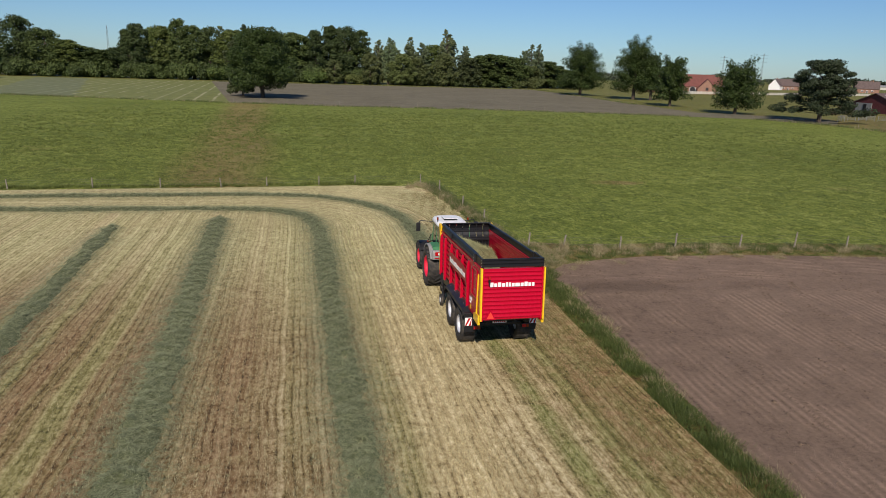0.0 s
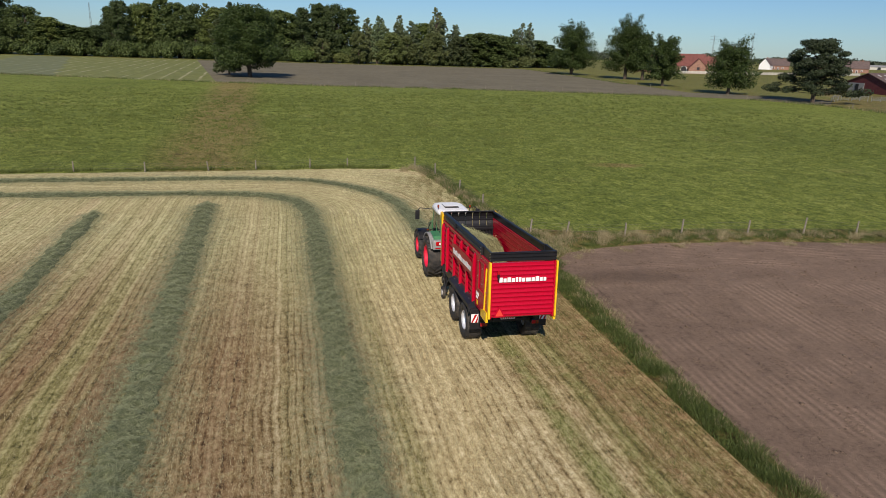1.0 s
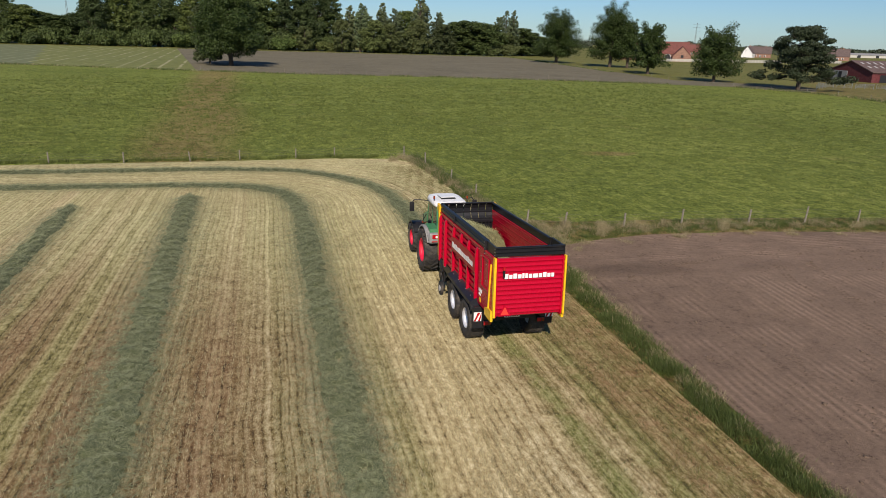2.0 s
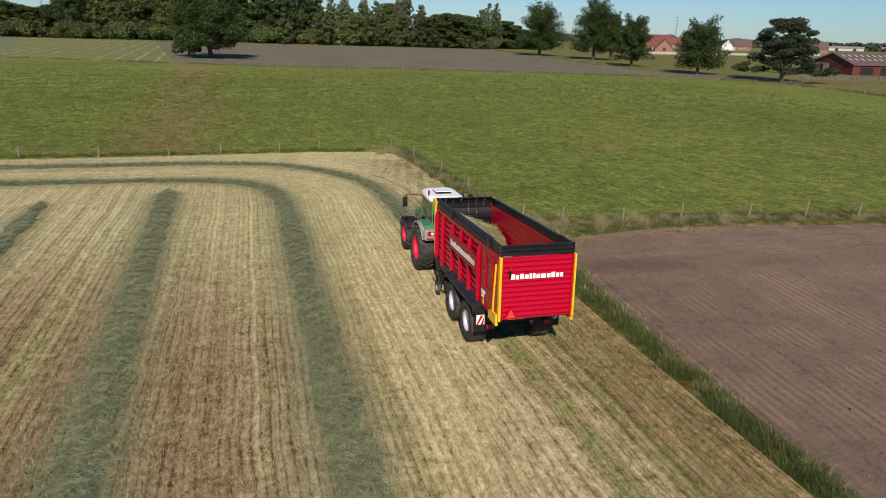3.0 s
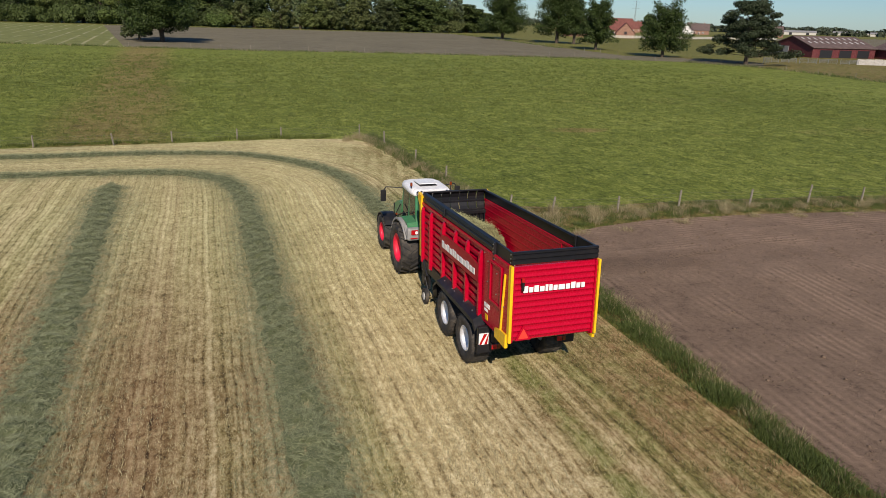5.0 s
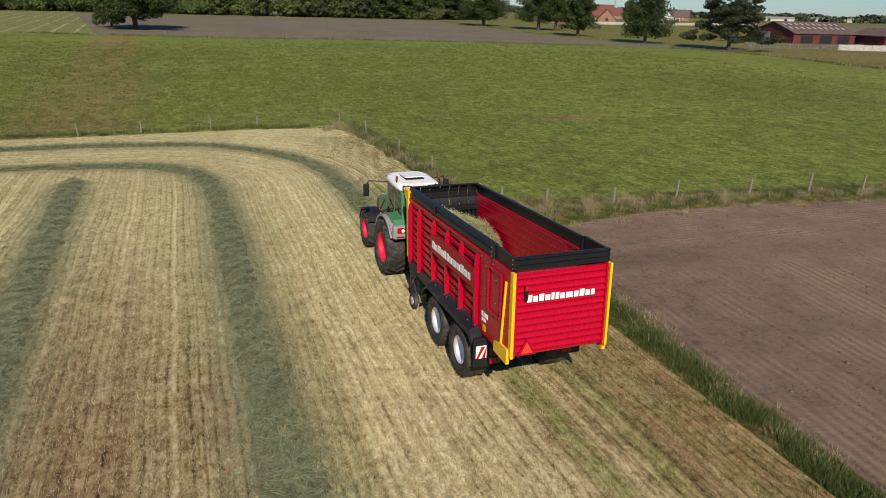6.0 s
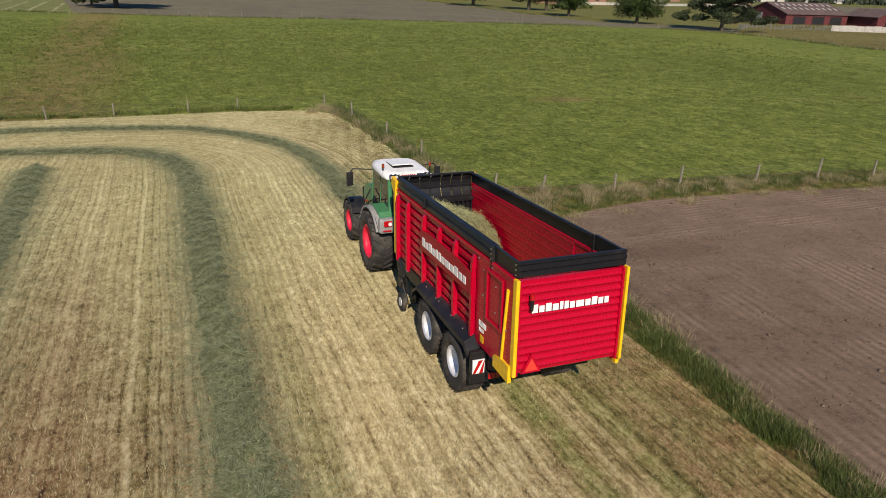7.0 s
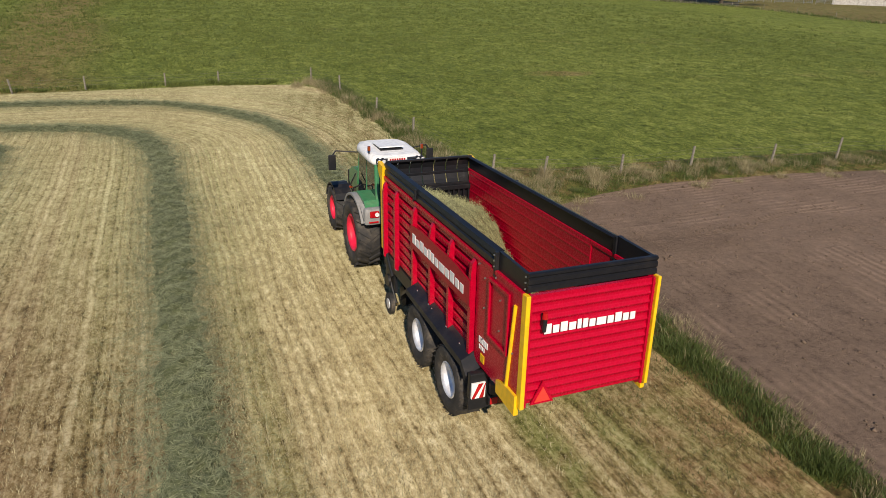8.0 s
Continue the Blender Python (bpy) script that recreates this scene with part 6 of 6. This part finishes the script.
    for i in range(24):
        x = -0.95 + i * 0.0826
        for a in (0.5, 2.1, 3.7, 5.3):
            y, z = 6.5 + 0.36 * math.cos(a + i * 0.3), 0.48 + 0.36 * math.sin(a + i * 0.3)
            rod(bm, (x, 6.5, 0.48), (x, y, z), 0.008, sides=4)
    part("pickup_reel", bm, BLACK, ob, "dark tined pick-up reel")


forage_wagon()


def hay_load():
    """Loose hay heaped against the wagon's front bulkhead."""
    ys, xs = np.meshgrid(np.linspace(46.95, 51.95, 44), np.linspace(6.62, 8.58, 26), indexing="ij")
    back = ys - 48.55 - 0.95 * (xs - 7.3)
    z = 1.75 + (1.82 - 0.34 * (xs - 6.62)) / (1 + np.exp(-back * 2.6)) - 0.20 * np.clip(ys - 49.85, 0, 3)
    z += 0.07 * lumps(xs, ys, 0.7, 90) + 0.03 * lumps(xs, ys, 0.22, 91)
    verts = np.stack([xs, ys, z], 2).reshape(-1, 3)
    i, j = np.meshgrid(np.arange(43), np.arange(25), indexing="ij")
    a = (i * 26 + j).ravel()
    tris = np.concatenate([np.stack([a, a + 26, a + 27], 1), np.stack([a, a + 27, a + 1], 1)])
    n = 30000
    k = rng.integers(0, len(verts), n)
    at = verts[k] + rng.normal(0, 0.05, (n, 3)) + [0, 0, 0.02]
    at[:, 0] = np.clip(at[:, 0], 6.66, 8.54)
    at[:, 1] = np.clip(at[:, 1], 46.85, 51.85)
    v2, f2 = strands(at, rng.uniform(0.05, 0.14, n), rng.uniform(0.004, 0.008, n), 0.7)
    ob = mesh_object("hay_load", np.r_[verts, v2], np.r_[tris, f2 + len(verts)], [LOAD_BED, LOAD], np.r_[np.zeros(len(tris)), np.ones(len(f2))])
    tagged(ob, "loose dry hay heaped inside the forage wagon", "hay", kind="stuff")


hay_load()


# ---- the tractor ----
def tractor():
    ob = thing("tractor", pose(7.52, 54.42, 0, 0, 0, 0.0), "green tractor with white roof, grey fenders and red rims", "tractor")
    for s in (-1, 1):
        wheel(ob, (s * 1.02, 0, 0.97), 0.97, 0.68, 0.53, RIM_RED, 20, s, 0.055)
        wheel(ob, (s * 0.96, 2.86, 0.72), 0.72, 0.54, 0.38, RIM_RED, 18, s, 0.045)
    bm = bmesh.new()
    block(bm, (-0.32, -0.5, 0.55), (0.32, 3.6, 1.15), 0.05)
    rod(bm, (-0.9, 0, 0.97), (0.9, 0, 0.97), 0.17, sides=14)
    rod(bm, (-0.8, 2.86, 0.72), (0.8, 2.86, 0.72), 0.12, sides=12)
    block(bm, (-0.5, -0.75, 0.75), (0.5, -0.4, 1.5), 0.04)
    block(bm, (-0.12, -1.15, 0.42), (0.12, -0.5, 0.55), 0.02)
    part("transmission", bm, BLACK, ob, "dark transmission and rear hitch")
    bm = bmesh.new()
    block(bm, (-0.95, 0.9, 0.55), (-0.45, 2.1, 1.05), 0.08)
    block(bm, (0.45, 0.9, 0.55), (0.95, 2.1, 1.05), 0.08)
    part("fuel_tank", bm, BLACK, ob, "black fuel tanks and steps")
    # bonnet
    bm = bmesh.new()
    outline = [(1.30, 1.15), (3.85, 1.10), (4.0, 1.3), (3.9, 1.72), (3.3, 1.92), (1.30, 2.05)]
    plate(bm, outline, "x", -0.36, 0.36)
    bmesh.ops.bevel(bm, geom=bm.edges[:], offset=0.06, segments=2, affect="EDGES")
    part("bonnet", bm, GREEN, ob, "green bonnet")
    bm = bmesh.new()
    block(bm, (-0.38, 3.93, 1.0), (0.38, 4.04, 1.6), 0.03)
    part("grille", bm, BLACK, ob, "black radiator grille")
    # rear fenders
    for s in (-1, 1):
        bm = bmesh.new()
        angles = np.linspace(radians(33), radians(168), 14)
        arc_out = [(-1.14 * math.cos(a) * 1.0 + 0.0, 0.97 + 1.16 * math.sin(a)) for a in angles]
        arc_in = [(-1.08 * math.cos(a) + 0.0, 0.97 + 1.09 * math.sin(a)) for a in angles]
        a, b = sorted((s * 0.60, s * 1.28))
        plate(bm, arc_out + arc_in[::-1], "x", a, b)
        part("rear_fender", bm, GREY, ob, "dull grey rear fender")
        bm = bmesh.new()
        a, b = sorted((s * 0.62, s * 1.24))
        plate(bm, [(-1.10, 1.66), (-1.06, 1.66), (-0.90, 1.85), (-0.62, 2.03), (-0.72, 1.95), (-0.98, 1.78)], "x", a, b)
        block(bm, (a, -1.14, 1.58), (b, -0.90, 2.06), 0.10)
        part("fender_skirt", bm, GREY, ob, "grey rear fender skirt")
        bm = bmesh.new()
        a, b = sorted((s * 0.84, s * 1.10))
        block(bm, (a, -1.18, 1.81), (b, -1.10, 1.99), 0.03)
        lamp = part("tail_lamp", bm, LENS_RED, ob, "red and white tail lamp")
        bm = bmesh.new()
        rod(bm, (s * 0.91, -1.17, 1.90), (s * 0.91, -1.195, 1.90), 0.062, 0.058, 16)
        part("white_lens", bm, LENS_CLEAR, lamp, "white lamp lens")
        bm = bmesh.new()
        a, b = sorted((s * 0.86, s * 1.12))
        block(bm, (a, -1.165, 1.66), (b, -1.13, 1.70), 0.006)
        part("reflector", bm, LENS_RED, ob, "red reflector strip")
        # front mudguards
        bm = bmesh.new()
        angles = np.linspace(radians(35), radians(165), 10)
        arc_out = [(2.86 - 0.84 * math.cos(a), 0.72 + 0.84 * math.sin(a)) for a in angles]
        arc_in = [(2.86 - 0.79 * math.cos(a), 0.72 + 0.79 * math.sin(a)) for a in angles]
        a, b = sorted((s * 0.70, s * 1.22))
        plate(bm, arc_out + arc_in[::-1], "x", a, b)
        part("front_mudguard", bm, BLACK, ob, "black front mudguard")
    # green shoulder between fenders and cab
    bm = bmesh.new()
    plate(bm, [(-1.0, 1.85), (-0.86, 2.10), (-0.55, 2.16), (1.25, 2.02), (1.25, 1.3), (-0.7, 1.3), (-1.0, 1.5)], "x", -0.66, 0.66)
    part("cab_base", bm, GREEN, ob, "green cab base")
    for s in (-1, 1):
        bm = bmesh.new()
        a, b = sorted((s * 0.66, s * 1.12))
        plate(bm, [(-0.98, 1.80), (-0.62, 2.12), (0.10, 2.18), (0.55, 2.02), (0.55, 1.95), (0.10, 2.11), (-0.60, 2.05), (-0.90, 1.76)], "x", a, b)
        part("fender_top", bm, GREEN, ob, "green fender shoulder")
    # cab frame, glass, roof
    corners = {"rear": (-0.62, -0.42), "mid": (0.45, 0.42), "front": (1.42, 1.22)}
    for s in (-1, 1):
        for (y0, y1), w in ((corners["rear"], 0.07), (corners["mid"], 0.035), (corners["front"], 0.045)):
            bm = bmesh.new()
            rod(bm, (s * 0.72, y0, 1.95), (s * 0.70, y1, 3.06), w, w * 0.9, 8)
            part("pillar", bm, GREEN, ob, "green cab pillar")
        bm = bmesh.new()
        plate(bm, [(-0.54, 2.12), (0.40, 2.12), (0.40, 3.04), (-0.38, 3.04)], "x", s * 0.725 - 0.006, s * 0.725 + 0.006)
        part("side_window", bm, GLASS, ob, "tinted side window")
        bm = bmesh.new()
        plate(bm, [(0.50, 1.55), (1.36, 1.75), (1.20, 3.04), (0.48, 3.04)], "x", s * 0.725 - 0.006, s * 0.725 + 0.006)
        part("door_window", bm, GLASS, ob, "tinted cab door")
    bm = bmesh.new()
    plate(bm, [(-0.62, 2.14), (-0.60, 2.14), (-0.40, 3.04), (-0.42, 3.04)], "x", -0.64, 0.64)
    part("rear_window", bm, GLASS, ob, "tinted rear window")
    bm = bmesh.new()
    plate(bm, [(1.43, 2.02), (1.45, 2.02), (1.25, 3.04), (1.23, 3.04)], "x", -0.66, 0.66)
    part("windscreen", bm, GLASS, ob, "tinted windscreen")
    bm = bmesh.new()
    block(bm, (-0.30, 0.05, 1.85), (0.30, 0.55, 2.05), 0.06)
    block(bm, (-0.28, -0.08, 2.0), (0.28, 0.08, 2.62), 0.06)
    block(bm, (-0.64, -0.5, 1.84), (0.64, 1.4, 1.9), 0.01)
    part("driver_seat", bm, BLACK, ob, "empty black cab seat")
    bm = bmesh.new()
    rod(bm, (0, 0.95, 2.02), (0, 0.80, 2.40), 0.03, sides=8)
    rod(bm, (0, 0.80, 2.38), (0, 0.785, 2.42), 0.20, sides=20)
    part("steering_wheel", bm, BLACK, ob)
    bm = bmesh.new()
    outline = [(-0.80, -0.10), (-0.74, -0.42), (-0.5, -0.56), (0.5, -0.56), (0.74, -0.42), (0.80, -0.10), (0.80, 1.05), (0.66, 1.42), (0.4, 1.52), (-0.4, 1.52), (-0.66, 1.42), (-0.80, 1.05)]
    rings = []
    for k, z in ((0.99, 2.91), (1.02, 2.95), (1.01, 3.03), (0.94, 3.10), (0.80, 3.14)):
        rings.append([bm.verts.new((x * k, 0.46 + (y - 0.46) * k, z)) for x, y in outline])
    for one, two in zip(rings, rings[1:]):
        for i in range(len(outline)):
            j = (i + 1) % len(outline)
            bm.faces.new((one[i], one[j], two[j], two[i])).smooth = True
    bm.faces.new(rings[0][::-1])
    bm.faces.new(rings[-1])
    roof = part("roof", bm, WHITE, ob, "white moulded cab roof")
    roof.location, roof.scale = (-0.08, 0, 0.14), (0.94, 1, 1)
    # black slab that paints in the dark gap below the raised hatch
    bm = bmesh.new()
    block(bm, (-0.36, 0.10, 3.13), (0.36, 0.85, 3.165), 0.02)
    part("roof_hatch_shade", bm, BLACK, roof, "black slab for the shade under the raised hatch")
    bm = bmesh.new()
    plate(bm, [(0.16, 3.205), (0.92, 3.175), (0.92, 3.20), (0.16, 3.235)], "x", -0.37, 0.37)
    part("roof_hatch", bm, WHITE, roof, "white raised roof hatch")
    bm = bmesh.new()
    block(bm, (-0.70, -0.640, 2.99), (0.70, -0.50, 3.10), 0.015)
    part("lamp_bar", bm, BLACK, roof, "black rear lamp bar")
    bm = bmesh.new()
    block(bm, (-0.40, -0.70, 3.03), (0.18, -0.655, 3.17), 0.006)
    sign = part("number_plate", bm, WHITE, roof, "white plate with plain red bars")
    bm = bmesh.new()
    for i in range(7):
        block(bm, (-0.35 + i * 0.070, -0.712, 3.065), (-0.300 + i * 0.070, -0.702, 3.135))
    part("plate_bars", bm, LENS_RED, sign)
    for x in (-0.66, -0.52, 0.52, 0.66):
        bm = bmesh.new()
        rod(bm, (x, -0.58, 3.09), (x, -0.70, 3.07), 0.058, 0.066, 14)
        lamp = part("work_lamp", bm, BLACK, roof, "round work lamp")
        bm = bmesh.new()
        rod(bm, (x, -0.695, 3.071), (x, -0.710, 3.067), 0.056, sides=14)
        part("lens", bm, LENS_CLEAR, lamp, "clear lamp lens")
    for x, y in ((-0.74, 0.02), (0.86, -0.10)):
        bm = bmesh.new()
        rod(bm, (x, y, 2.98), (x, y, 3.22), 0.022, sides=8)
        stem = part("beacon_stem", bm, BLACK, roof, "black beacon stem")
        bm = bmesh.new()
        rod(bm, (x, y, 3.20), (x, y, 3.32), 0.048, 0.042, 14)
        part("beacon", bm, LENS_AMBER, stem, "amber beacon glass")
    for s in (-1, 1):
        bm = bmesh.new()
        rod(bm, (s * 0.72, 1.25, 2.86), (s * 1.40, 1.35, 2.92), 0.020, sides=8)
        rod(bm, (s * 1.40, 1.35, 2.92), (s * 1.50, 1.33, 2.79), 0.022, sides=8)
        arm = part("mirror_arm", bm, BLACK, ob, "black mirror arm")
        arm.location.z = 0.10
        bm = bmesh.new()
        block(bm, (s * 1.52 - 0.11, 1.27, 2.36), (s * 1.52 + 0.11, 1.34, 2.82), 0.03)
        part("mirror", bm, BLACK, arm, "black mirror housing")
        bm = bmesh.new()
        rod(bm, (s * 0.80, 1.30, 1.30), (s * 0.98, 1.36, 1.95), 0.02, sides=8)
        rod(bm, (s * 0.98, 1.36, 1.95), (s * 0.82, 1.32, 2.30), 0.02, sides=8)
        rod(bm, (s * 1.02, 0.85, 1.25), (s * 1.02, 0.85, 2.02), 0.02, sides=8)
        rod(bm, (s * 1.02, 0.85, 2.02), (s * 0.75, 0.95, 2.06), 0.02, sides=8)
        part("grab_rail", bm, BLACK, ob, "black grab rail")
        bm = bmesh.new()
        rod(bm, (s * 1.08, 1.0, 2.02), (s * 1.08, 0.94, 2.02), 0.035, sides=12)
        rod(bm, (s * 0.9, 1.0, 1.95), (s * 1.08, 1.0, 2.02), 0.015, sides=6)
        part("indicator", bm, LENS_AMBER, ob, "amber indicator lamp")
    bm = bmesh.new()
    rod(bm, (0.60, 1.65, 1.6), (0.60, 1.65, 2.75), 0.07, sides=12)
    rod(bm, (0.60, 1.65, 2.75), (0.64, 1.58, 2.95), 0.055, sides=12)
    part("exhaust", bm, BLACK, ob, "black exhaust stack")


tractor()
